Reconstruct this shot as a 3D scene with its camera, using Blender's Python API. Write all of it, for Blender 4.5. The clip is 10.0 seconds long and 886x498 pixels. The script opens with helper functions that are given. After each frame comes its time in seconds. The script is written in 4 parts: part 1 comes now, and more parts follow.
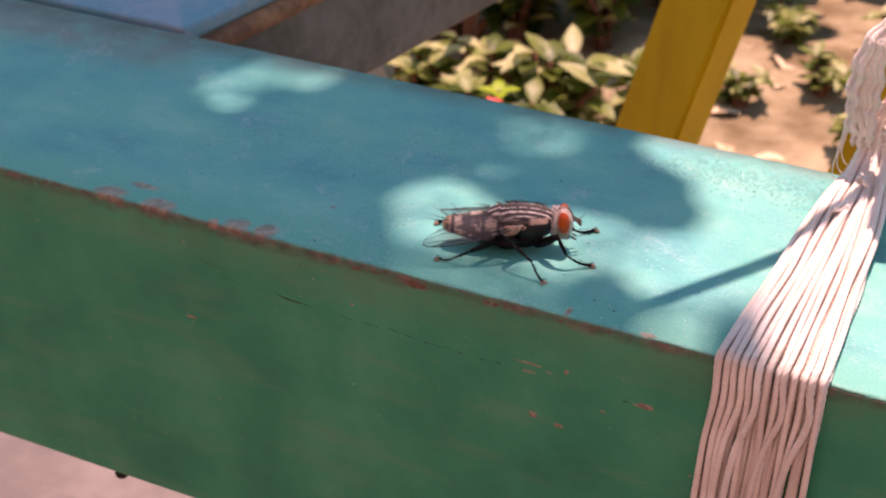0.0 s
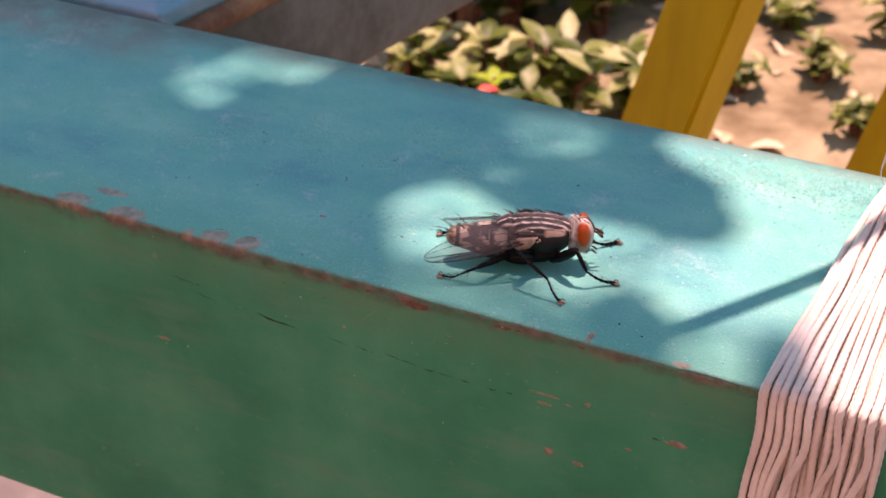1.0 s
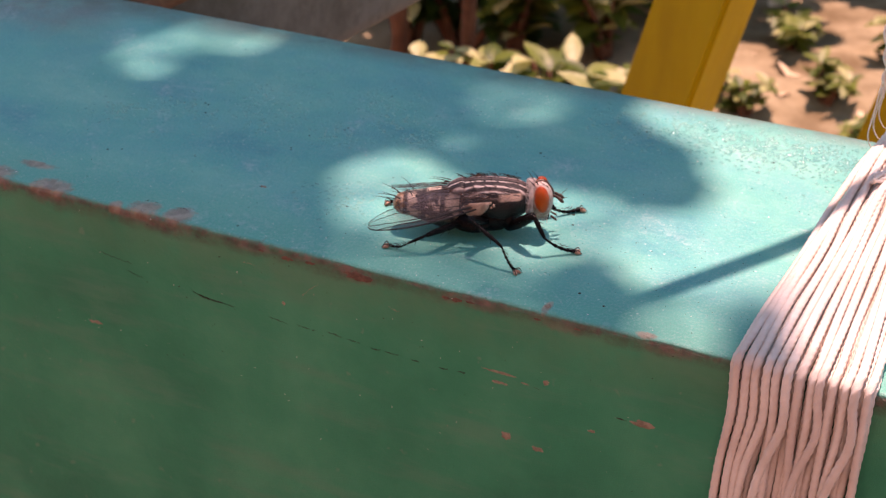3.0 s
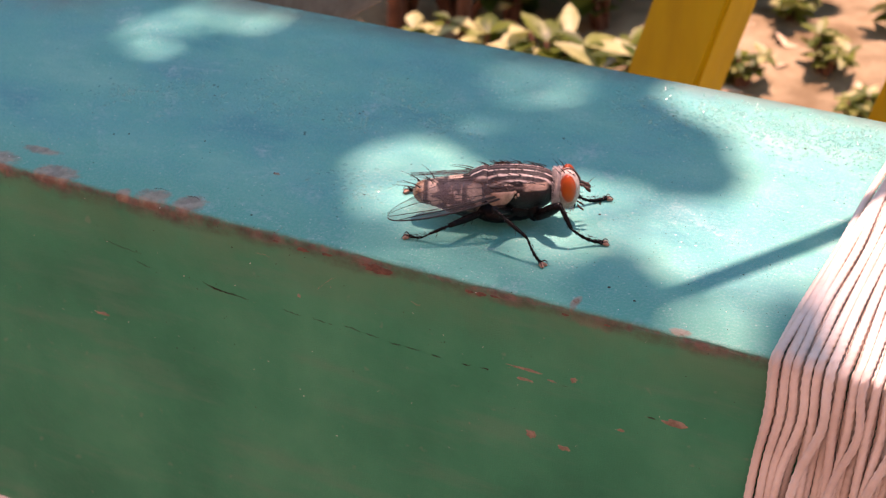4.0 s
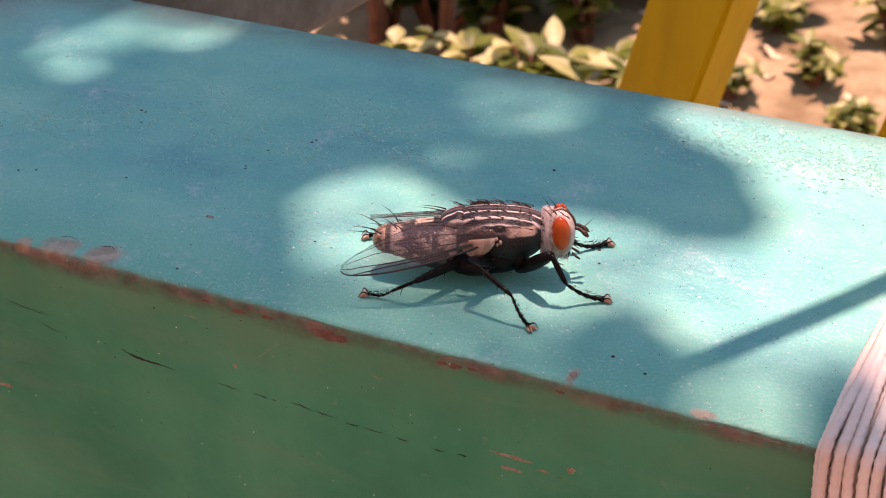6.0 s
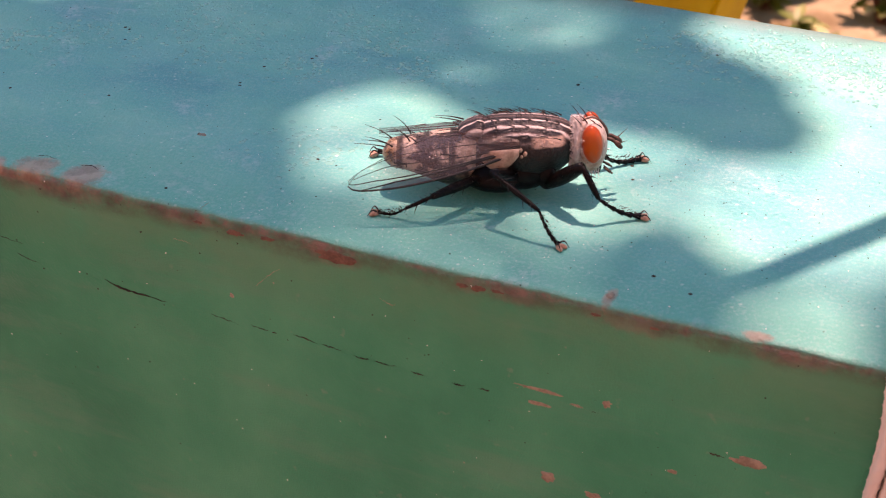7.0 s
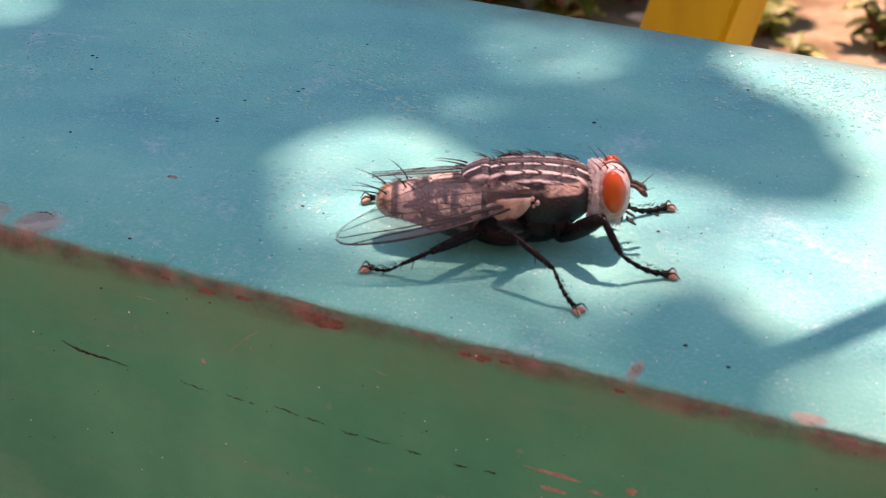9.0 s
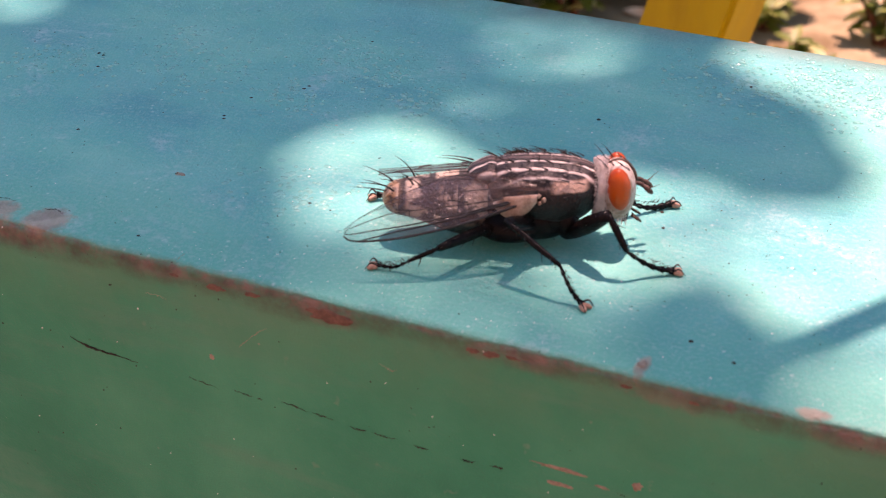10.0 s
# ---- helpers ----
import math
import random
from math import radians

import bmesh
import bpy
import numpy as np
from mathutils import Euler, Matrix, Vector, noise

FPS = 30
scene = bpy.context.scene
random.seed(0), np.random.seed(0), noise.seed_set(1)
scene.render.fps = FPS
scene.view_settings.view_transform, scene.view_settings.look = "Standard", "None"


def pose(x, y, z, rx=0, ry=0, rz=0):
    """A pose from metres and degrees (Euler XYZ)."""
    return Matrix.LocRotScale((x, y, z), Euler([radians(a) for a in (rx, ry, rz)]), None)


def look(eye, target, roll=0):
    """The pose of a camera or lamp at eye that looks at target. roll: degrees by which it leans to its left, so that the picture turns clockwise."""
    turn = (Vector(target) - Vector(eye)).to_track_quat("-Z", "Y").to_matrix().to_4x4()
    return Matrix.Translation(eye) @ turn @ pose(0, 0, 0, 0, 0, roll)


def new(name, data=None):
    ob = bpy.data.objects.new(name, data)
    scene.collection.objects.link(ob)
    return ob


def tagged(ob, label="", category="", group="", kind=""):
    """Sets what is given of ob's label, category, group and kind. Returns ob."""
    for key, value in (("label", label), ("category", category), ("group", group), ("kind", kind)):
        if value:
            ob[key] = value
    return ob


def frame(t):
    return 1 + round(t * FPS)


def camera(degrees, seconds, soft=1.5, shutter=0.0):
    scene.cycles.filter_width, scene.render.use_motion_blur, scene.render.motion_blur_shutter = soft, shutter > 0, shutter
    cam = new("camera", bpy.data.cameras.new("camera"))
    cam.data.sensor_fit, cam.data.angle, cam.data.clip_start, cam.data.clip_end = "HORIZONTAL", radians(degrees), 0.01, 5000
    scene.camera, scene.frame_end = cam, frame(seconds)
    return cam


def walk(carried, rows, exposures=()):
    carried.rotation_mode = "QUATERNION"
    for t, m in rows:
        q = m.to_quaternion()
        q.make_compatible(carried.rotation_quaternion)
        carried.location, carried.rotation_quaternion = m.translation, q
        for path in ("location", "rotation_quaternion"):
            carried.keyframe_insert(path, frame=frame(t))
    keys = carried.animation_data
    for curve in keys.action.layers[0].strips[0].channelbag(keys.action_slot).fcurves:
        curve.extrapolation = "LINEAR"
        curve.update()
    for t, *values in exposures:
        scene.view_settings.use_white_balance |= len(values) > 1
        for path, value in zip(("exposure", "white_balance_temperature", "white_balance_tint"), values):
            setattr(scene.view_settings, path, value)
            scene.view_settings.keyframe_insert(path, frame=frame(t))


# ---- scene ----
# Lengths below are in centimetres about the rail's front top edge; H lifts them above the ground.
S, H = 0.01, 0.45


def P(x, y, z):
    return Vector((x * S, y * S, H + z * S))


# ---- camera ----
cam = camera(30.6, 10.0, 1.0)
cam.data.dof.use_dof = True
cam.data.dof.focus_distance = 0.09
cam.data.dof.aperture_fstop = 190.0
PATH = [
    (0, (5.268, -10.344, 7.236), (2.308, -4.161, 3.113), 0.40),
    (0.5, (5.134, -9.789, 7.041), (2.112, -3.631, 2.925), -0.08),
    (1, (4.553, -9.037, 6.600), (1.638, -2.871, 2.418), 0.44),
    (1.5, (4.254, -8.532, 6.209), (1.310, -2.379, 2.030), 0.12),
    (2, (4.743, -8.250, 5.907), (1.848, -2.028, 1.795), 0.54),
    (2.5, (4.857, -8.403, 5.868), (1.908, -2.217, 1.742), 0.20),
    (3, (4.701, -8.284, 5.692), (1.700, -2.069, 1.647), -0.37),
    (3.2, (4.617, -8.254, 5.713), (1.673, -2.072, 1.576), -0.01),
    (4.3, (4.297, -7.857, 5.566), (1.348, -1.701, 1.394), -0.34),
    (4.5, (4.379, -7.802, 5.594), (1.373, -1.627, 1.492), -0.48),
    (5, (3.894, -7.378, 5.209), (0.908, -1.152, 1.170), -0.24),
    (5.2, (3.763, -7.128, 5.157), (0.832, -0.907, 1.068), -0.38),
    (6.3, (3.663, -6.118, 4.417), (0.793, 0.099, 0.282), -0.61),
    (6.5, (3.667, -6.043, 4.151), (0.842, 0.155, -0.045), -0.63),
    (7, (3.277, -5.856, 4.040), (0.461, 0.358, -0.137), -0.60),
    (7.5, (3.046, -5.575, 4.046), (0.228, 0.653, -0.111), -0.75),
    (8, (3.058, -5.439, 4.029), (0.208, 0.786, -0.110), -0.35),
    (8.5, (2.833, -5.062, 3.794), (0.067, 1.218, -0.319), -0.05),
    (9, (2.884, -5.040, 3.671), (0.063, 1.242, -0.400), -0.24),
    (9.5, (2.866, -5.019, 3.735), (0.077, 1.246, -0.384), -0.31),
    (10, (2.863, -5.091, 3.708), (0.058, 1.182, -0.389), -0.24),
]
EXPOSURES = [(0, 0.61, 7000, 9), (1, 0.71, 7100, 10), (2, 0.91, 7250, 10), (2.5, 0.55, 7200, 10), (3, 0.59, 7200, 10), (4.5, 0.89, 7450, 12), (5, 0.81, 7400, 12), (6.5, 0.87, 7700, 16), (7.5, 1.01, 7750, 17), (8.5, 1.01, 7450, 16), (10, 1.02, 7150, 13)]
walk(cam, [(t, look(P(*eye), P(*target), roll)) for t, eye, target, roll in PATH], EXPOSURES)

# ---- light ----
SUN = Vector((0.03, -0.30, -1.0))  # the way the sunlight goes
world = bpy.data.worlds.new("sky")
world.use_nodes = True
scene.world = world
sky = world.node_tree.nodes.new("ShaderNodeTexSky")
sky.sky_type, sky.sun_disc = "NISHITA", False
sky.sun_elevation = math.atan2(1.0, math.hypot(SUN.x, SUN.y))
sky.ozone_density, sky.air_density, sky.dust_density = 1.5, 1.0, 0.5
sky.sun_rotation = math.atan2(-SUN.x, -SUN.y)
world.node_tree.nodes["Background"].inputs["Strength"].default_value = 0.15
world.node_tree.links.new(sky.outputs[0], world.node_tree.nodes["Background"].inputs["Color"])
lamp = new("sun", bpy.data.lights.new("sun", "SUN"))
lamp.data.energy, lamp.data.angle, lamp.data.color = 6.5, radians(0.53), (1.0, 0.64, 0.625)
lamp.matrix_world = look((0, 0, 3), Vector((0, 0, 3)) + SUN)


# ---- materials ----
class Nodes:
    """A short way to write node materials."""

    def __init__(self, name, rough=0.5, metal=0.0, spec=0.5):
        self.mat = bpy.data.materials.new(name)
        self.mat.use_nodes = True
        self.tree = self.mat.node_tree
        self.bsdf = self.tree.nodes["Principled BSDF"]
        self.bsdf.inputs["Roughness"].default_value = rough
        self.bsdf.inputs["Metallic"].default_value = metal
        self.bsdf.inputs["Specular IOR Level"].default_value = spec
        self.obj = self.add("TexCoord")

    def add(self, kind):
        return self.tree.nodes.new("ShaderNode" + kind)

    def put(self, socket, value):
        if isinstance(value, bpy.types.NodeSocket):
            self.tree.links.new(value, socket)
        elif isinstance(value, (tuple, list)) and len(value) == 3 and socket.type == "RGBA":
            socket.default_value = (*value, 1)
        else:
            socket.default_value = value

    def coords(self):
        """Object coordinates in centimetres."""
        n = self.add("VectorMath")
        n.operation = "SCALE"
        self.put(n.inputs[0], self.obj.outputs["Object"])
        n.inputs["Scale"].default_value = 100.0
        return n.outputs[0]

    def xyz(self, vec):
        n = self.add("SeparateXYZ")
        self.put(n.inputs[0], vec)
        return n.outputs

    def math(self, op, a, b=0.0, c=0.0, clamp=False):
        n = self.add("Math")
        n.operation, n.use_clamp = op, clamp
        for s, v in zip(n.inputs, (a, b, c)):
            self.put(s, v)
        return n.outputs[0]

    def noise(self, vec, scale, detail=4.0, rough=0.55, distort=0.0):
        n = self.add("TexNoise")
        self.put(n.inputs["Vector"], vec)
        for k, v in (("Scale", scale), ("Detail", detail), ("Roughness", rough), ("Distortion", distort)):
            n.inputs[k].default_value = v
        return n.outputs["Fac"]

    def cells(self, vec, scale, feature="F1"):
        n = self.add("TexVoronoi")
        n.feature = feature
        self.put(n.inputs["Vector"], vec)
        n.inputs["Scale"].default_value = scale
        return n.outputs["Distance"]

    def stretch(self, vec, x, y, z):
        n = self.add("VectorMath")
        n.operation = "MULTIPLY"
        self.put(n.inputs[0], vec)
        n.inputs[1].default_value = (x, y, z)
        return n.outputs[0]

    def step(self, value, low, high, a=0.0, b=1.0):
        n = self.add("MapRange")
        n.interpolation_type = "SMOOTHSTEP"
        self.put(n.inputs["Value"], value)
        for k, v in (("From Min", low), ("From Max", high), ("To Min", a), ("To Max", b)):
            n.inputs[k].default_value = v
        return n.outputs["Result"]

    def mix(self, fac, a, b):
        n = self.add("Mix")
        n.data_type = "RGBA"
        self.put(n.inputs[0], fac)
        self.put(n.inputs[6], a)
        self.put(n.inputs[7], b)
        return n.outputs[2]

    def ramp(self, fac, stops):
        n = self.add("ValToRGB")
        el = n.color_ramp.elements
        while len(el) < len(stops):
            el.new(0.5)
        for e, (at, colour) in zip(el, stops):
            e.position, e.color = at, (*colour, 1)
        self.put(n.inputs[0], fac)
        return n.outputs[0]

    def rand(self):
        return self.add("ObjectInfo").outputs["Random"]

    def island(self):
        return self.add("NewGeometry").outputs["Random Per Island"]

    def bump(self, height, strength, distance):
        n = self.add("Bump")
        n.inputs["Strength"].default_value, n.inputs["Distance"].default_value = strength, distance
        self.put(n.inputs["Height"], height)
        self.put(self.bsdf.inputs["Normal"], n.outputs[0])

    def done(self, colour, rough=None):
        self.put(self.bsdf.inputs["Base Color"], colour)
        if rough is not None:
            self.put(self.bsdf.inputs["Roughness"], rough)
        return self.mat


def rail_paint():
    n = Nodes("rail_paint", 0.5, 0, 0.8)
    c = n.coords()
    x, y, z = n.xyz(c)
    big, mid, fine = n.noise(n.stretch(c, 0.7, 1.2, 1), 0.95, 5, 0.62), n.noise(c, 2.2, 5, 0.6), n.noise(c, 26, 4, 0.6)
    turquoise = n.ramp(big, [(0.36, (0.024, 0.258, 0.268)), (0.45, (0.050, 0.330, 0.302)), (0.55, (0.074, 0.375, 0.312)), (0.66, (0.135, 0.435, 0.350))])
    turquoise = n.mix(n.step(mid, 0.35, 0.75, 0, 0.35), turquoise, (0.17, 0.44, 0.41))
    turquoise = n.mix(n.step(n.math("ADD", y, n.math("MULTIPLY", mid, 0.5)), 1.0, 0.3, 0, 0.8), turquoise, (0.060, 0.340, 0.255))
    # grey-brown grime where the side rail butts on
    stain = n.math("MULTIPLY", n.math("MULTIPLY", n.step(n.math("ADD", y, n.math("MULTIPLY", big, 1.2)), 2.7, 3.5), n.step(x, -3.7, -4.6)), n.step(mid, 0.25, 0.6, 0.3, 0.75))
    turquoise = n.mix(stain, turquoise, (0.155, 0.140, 0.125))
    # pale scuffs and reddish worn places on the top
    scuff = n.math("MULTIPLY", n.step(n.noise(c, 1.7, 6, 0.75, 0.6), 0.54, 0.72), n.step(fine, 0.38, 0.58))
    turquoise = n.mix(n.math("MULTIPLY", scuff, 0.55), turquoise, (0.42, 0.52, 0.54))
    worn = n.math("MULTIPLY", n.step(n.noise(c, 0.9, 6, 0.72), 0.62, 0.72), n.step(x, -2.2, -4.8))
    turquoise = n.mix(n.math("MULTIPLY", worn, 0.7), turquoise, (0.20, 0.17, 0.19))
    chalk = n.math("MULTIPLY", n.step(n.noise(c, 44, 4, 0.7), 0.46, 0.64), n.step(n.noise(c, 3.5, 4, 0.6), 0.3, 0.7, 0.15, 0.5))
    turquoise = n.mix(n.math("MULTIPLY", chalk, 0.55), turquoise, (0.40, 0.52, 0.50))
    speck = n.math("MULTIPLY", n.step(n.cells(c, 17.0), 0.20, 0.08), n.step(n.noise(c, 2.6, 4, 0.7), 0.46, 0.62))
    turquoise = n.mix(n.math("MULTIPLY", speck, 0.4), turquoise, (0.62, 0.66, 0.64))
    grime = n.math("MULTIPLY", n.step(n.noise(c, 17, 5, 0.7, 0.5), 0.58, 0.70), 0.30)
    turquoise = n.mix(grime, turquoise, (0.10, 0.24, 0.23))
    # dusty back edge, with the shade of its rounding painted in as well
    dust = n.math("MULTIPLY", n.math("MAXIMUM", n.step(n.math("SUBTRACT", y, n.math("MULTIPLY", x, 0.03)), 3.02, 3.45), n.step(y, 3.08, 3.42)), n.step(mid, 0.25, 0.6, 0.3, 0.9))
    turquoise = n.mix(dust, turquoise, (0.075, 0.135, 0.110))
    green = n.ramp(n.noise(c, 0.8, 5, 0.6), [(0.34, (0.014, 0.178, 0.088)), (0.5, (0.026, 0.230, 0.115)), (0.68, (0.052, 0.280, 0.146))])
    streak = n.noise(n.stretch(c, 0.5, 1, 3.0), 1.4, 5, 0.65)
    green = n.mix(n.step(streak, 0.48, 0.70, 0, 0.45), green, (0.095, 0.235, 0.145))
    near = n.step(z, -0.60, -0.08, 0, 0.5)
    green = n.mix(n.math("MULTIPLY", near, n.step(mid, 0.3, 0.6)), green, (0.105, 0.220, 0.116))
    pale = n.math("MULTIPLY", n.step(n.noise(c, 9, 3, 0.5), 0.66, 0.74), 0.35)
    green = n.mix(pale, green, (0.20, 0.26, 0.19))
    z = n.math("ADD", z, 0.018)
    paint = n.mix(n.step(n.math("ADD", y, z), -0.025, 0.025), green, turquoise)
    # red-brown undercoat where the arris is rubbed through
    m = n.math("MAXIMUM", n.math("MULTIPLY", y, 4.0), n.math("MULTIPLY", z, -1.15))
    reach = n.math("ADD", n.math("MULTIPLY", n.noise(n.stretch(c, 0.6, 1, 1), 2.6, 6, 0.7), 0.30), n.step(x, 0.6, -1.6, -0.120, -0.085))
    bare = n.step(n.math("SUBTRACT", reach, m), -0.02, 0.035)
    tone = n.mix(n.step(n.noise(c, 7, 4), 0.35, 0.65), (0.080, 0.050, 0.042), (0.21, 0.122, 0.102))
    under = n.math("MULTIPLY", n.step(n.math("SUBTRACT", n.math("ADD", reach, 0.075), m), -0.03, 0.06), n.step(n.noise(c, 5, 6, 0.75), 0.36, 0.62, 0.25, 0.85))
    paint = n.mix(n.math("MULTIPLY", under, n.step(n.math("ADD", y, z), 0.03, -0.02, 0.35, 0.85)), paint, (0.060, 0.075, 0.042))
    paint = n.mix(n.math("MULTIPLY", bare, n.step(n.noise(c, 11, 5, 0.7), 0.38, 0.62, 0.20, 0.85)), paint, tone)
    # soft worn spots astride the arris and over the top
    rag = n.math("MULTIPLY", n.math("SUBTRACT", n.noise(c, 8, 6, 0.8), 0.5), 3.6)

    def spot(cx, cv, rx, rv, v):
        d = n.math("ADD", n.math("POWER", n.math("MULTIPLY", n.math("SUBTRACT", x, cx), 1 / rx), 2.0), n.math("POWER", n.math("MULTIPLY", n.math("SUBTRACT", v, cv), 1 / rv), 2.0))
        return n.step(n.math("ADD", d, rag), 1.5, 0.3)

    worn_top, worn_front = 0.0, 0.0
    for cx, cv, rx, rv in ((-1.46, 0.10, 0.12, 0.10), (-1.75, 0.07, 0.13, 0.10), (-2.58, 0.07, 0.17, 0.10), (-2.88, 0.30, 0.16, 0.05), (-3.10, 0.08, 0.16, 0.10), (-1.97, 0.03, 0.06, 0.06), (1.42, 0.07, 0.03, 0.07), (2.12, 0.04, 0.07, 0.03)):
        worn_top = n.math("MAXIMUM", worn_top, spot(cx, cv, rx, rv, y))
    for cx, cv, rx, rv in ((-1.58, 0.0, 0.34, 0.10), (-2.6, 0.0, 0.2, 0.10), (0.05, -0.07, 0.14, 0.05), (0.97, -0.03, 0.13, 0.06), (0.75, -0.05, 0.08, 0.04), (1.58, -0.04, 0.20, 0.06), (1.36, -0.03, 0.07, 0.05), (2.28, -0.03, 0.22, 0.05), (-0.85, -0.03, 0.2, 0.05)):
        worn_front = n.math("MAXIMUM", worn_front, spot(cx, cv, rx, rv, z))
    low = n.step(n.math("ADD", y, z), 0.02, -0.02)
    paint = n.mix(n.math("MULTIPLY", n.math("MULTIPLY", worn_top, n.step(z, -0.06, -0.02)), 0.7), paint, n.mix(n.step(n.noise(c, 9, 4), 0.4, 0.6), (0.24, 0.10, 0.060), (0.40, 0.25, 0.17)))
    paint = n.mix(n.math("MULTIPLY", n.math("MULTIPLY", worn_front, low), 0.36), paint, tone)
    # specks of grit
    grit = n.step(n.cells(c, 5.0), 0.045, 0.02)
    paint = n.mix(n.math("MULTIPLY", grit, n.step(n.noise(c, 1.7, 2), 0.5, 0.6)), paint, (0.30, 0.24, 0.20))
    h = n.math("ADD", n.math("MULTIPLY", fine, 0.35), n.math("ADD", n.math("MULTIPLY", mid, 0.8), n.math("MULTIPLY", n.noise(c, 75, 2), 0.22)))
    n.bump(n.math("SUBTRACT", h, n.math("MULTIPLY", bare, 0.5)), 0.55, 0.0004)
    n.put(n.bsdf.inputs["Specular IOR Level"], n.step(n.math("ADD", y, z), -0.03, 0.03, 0.42, 0.85))
    return n.done(paint, n.math("ADD", n.math("MULTIPLY", bare, 0.3), n.step(mid, 0.2, 0.8, 0.50, 0.66)))


def mottled(name, a, b, scale, rough=0.6, bump=0.3, depth=0.0004, spec=0.4, fine=6.0):
    n = Nodes(name, rough, 0, spec)
    c = n.coords()
    k = n.noise(c, scale, 6, 0.62)
    f = n.noise(c, scale * fine, 4, 0.6)
    colour = n.mix(n.step(n.math("ADD", n.math("MULTIPLY", k, 0.7), n.math("MULTIPLY", f, 0.3)), 0.36, 0.64), a, b)
    n.bump(n.math("ADD", k, n.math("MULTIPLY", f, 0.5)), bump, depth)
    return n.done(colour)


def yellow_paint():
    n = Nodes("yellow_paint", 0.55, 0, 0.25)
    c = n.coords()
    k = n.noise(n.stretch(c, 1, 1, 0.25), 1.2, 5, 0.6)
    colour = n.ramp(k, [(0.3, (0.44, 0.305, 0.004)), (0.55, (0.53, 0.38, 0.005)), (0.75, (0.58, 0.43, 0.010))])
    colour = n.mix(n.step(n.noise(c, 5, 5, 0.7), 0.66, 0.78, 0, 0.5), colour, (0.30, 0.18, 0.05))
    n.bump(n.noise(n.stretch(c, 3, 3, 0.3), 2.5, 4), 0.3, 0.0006)
    return n.done(colour)


def cord_cotton():
    n = Nodes("cord_cotton", 0.9, 0, 0.2)
    c = n.coords()
    u, v, _ = n.xyz(n.obj.outputs["UV"])
    lay = n.math("ABSOLUTE", n.math("SINE", n.math("MULTIPLY", n.math("ADD", n.math("MULTIPLY", u, 3.0), n.math("MULTIPLY", v, 19.0)), math.pi)))
    fibre = n.noise(c, 70, 3, 0.6)
    colour = n.mix(n.step(n.noise(c, 2.0, 4), 0.35, 0.7), (0.69, 0.60, 0.53), (0.85, 0.775, 0.71))
    colour = n.mix(n.step(n.rand(), 0.0, 1.0, 0.0, 0.3), colour, (0.56, 0.43, 0.37))
    n.bump(n.math("ADD", n.math("MULTIPLY", n.math("POWER", lay, 0.6), 0.8), n.math("MULTIPLY", fibre, 0.5)), 0.6, 0.00012)
    return n.done(colour)


def thorax_skin():
    n = Nodes("thorax_skin", 0.42, 0, 0.35)
    c = n.coords()
    x, y, z = n.xyz(c)
    wob = n.math("MULTIPLY", n.math("SUBTRACT", n.noise(c, 14, 4, 0.6), 0.5), 0.022)
    side = n.math("ABSOLUTE", y)
    s = n.math("ADD", side, wob)
    dark, grey, white = (0.014, 0.009, 0.010), (0.12, 0.080, 0.076), (0.60, 0.51, 0.48)
    stripes = n.ramp(n.math("MULTIPLY", s, 5.7), [
        (0.00, grey), (0.06, dark), (0.155, dark), (0.18, white), (0.205, white), (0.23, dark), (0.375, dark), (0.40, grey), (0.43, white), (0.455, white),
        (0.50, dark), (0.60, dark), (0.63, grey), (0.67, white), (0.70, dark), (0.80, dark), (0.85, (0.34, 0.25, 0.23)), (0.90, grey), (1.0, dark)])
    lower = n.mix(n.step(n.noise(c, 9, 4, 0.6), 0.56, 0.70), (0.008, 0.005, 0.005), (0.20, 0.125, 0.10))
    colour = n.mix(n.step(z, 0.345, 0.285), stripes, lower)
    colour = n.mix(n.step(z, 0.30, 0.24), colour, (0.007, 0.005, 0.005))
    patch = n.math("MULTIPLY", n.math("MULTIPLY", n.step(x, 0.10, 0.14), n.step(x, 0.285, 0.25)), n.step(n.math("ABSOLUTE", n.math("SUBTRACT", n.math("ADD", z, wob), 0.312)), 0.026, 0.014))
    colour = n.mix(n.math("MULTIPLY", patch, 0.85), colour, (0.50, 0.34, 0.27))
    colour = n.mix(n.step(n.noise(c, 60, 3), 0.60, 0.76, 0, 0.2), colour, (0.13, 0.085, 0.088))
    n.bump(n.noise(c, 70, 3), 0.7, 0.00012)
    return n.done(colour)


def abdomen_skin():
    n = Nodes("abdomen_skin", 0.28, 0, 0.7)
    c = n.coords()
    x, y, z = n.xyz(c)
    bands = n.math("FRACT", n.math("MULTIPLY", n.math("ADD", x, 0.03), 7.6))
    check = n.math("MULTIPLY", n.step(n.noise(n.stretch(c, 1, 1.6, 1.6), 8.5, 3, 0.5, 0.4), 0.44, 0.56), n.step(bands, 0.16, 0.34))
    colour = n.mix(check, (0.026, 0.014, 0.013), (0.54, 0.41, 0.33))
    colour = n.mix(n.step(bands, 0.10, 0.0), colour, (0.016, 0.012, 0.012))
    colour = n.mix(n.step(x, -0.52, -0.60, 0, 0.75), colour, n.mix(n.step(n.noise(c, 30, 4), 0.42, 0.58), (0.07, 0.026, 0.012), (0.40, 0.21, 0.085)))
    colour = n.mix(n.step(z, 0.17, 0.11), colour, (0.007, 0.005, 0.005))
    n.bump(n.noise(c, 70, 3), 1.0, 0.00018)
    return n.done(colour)


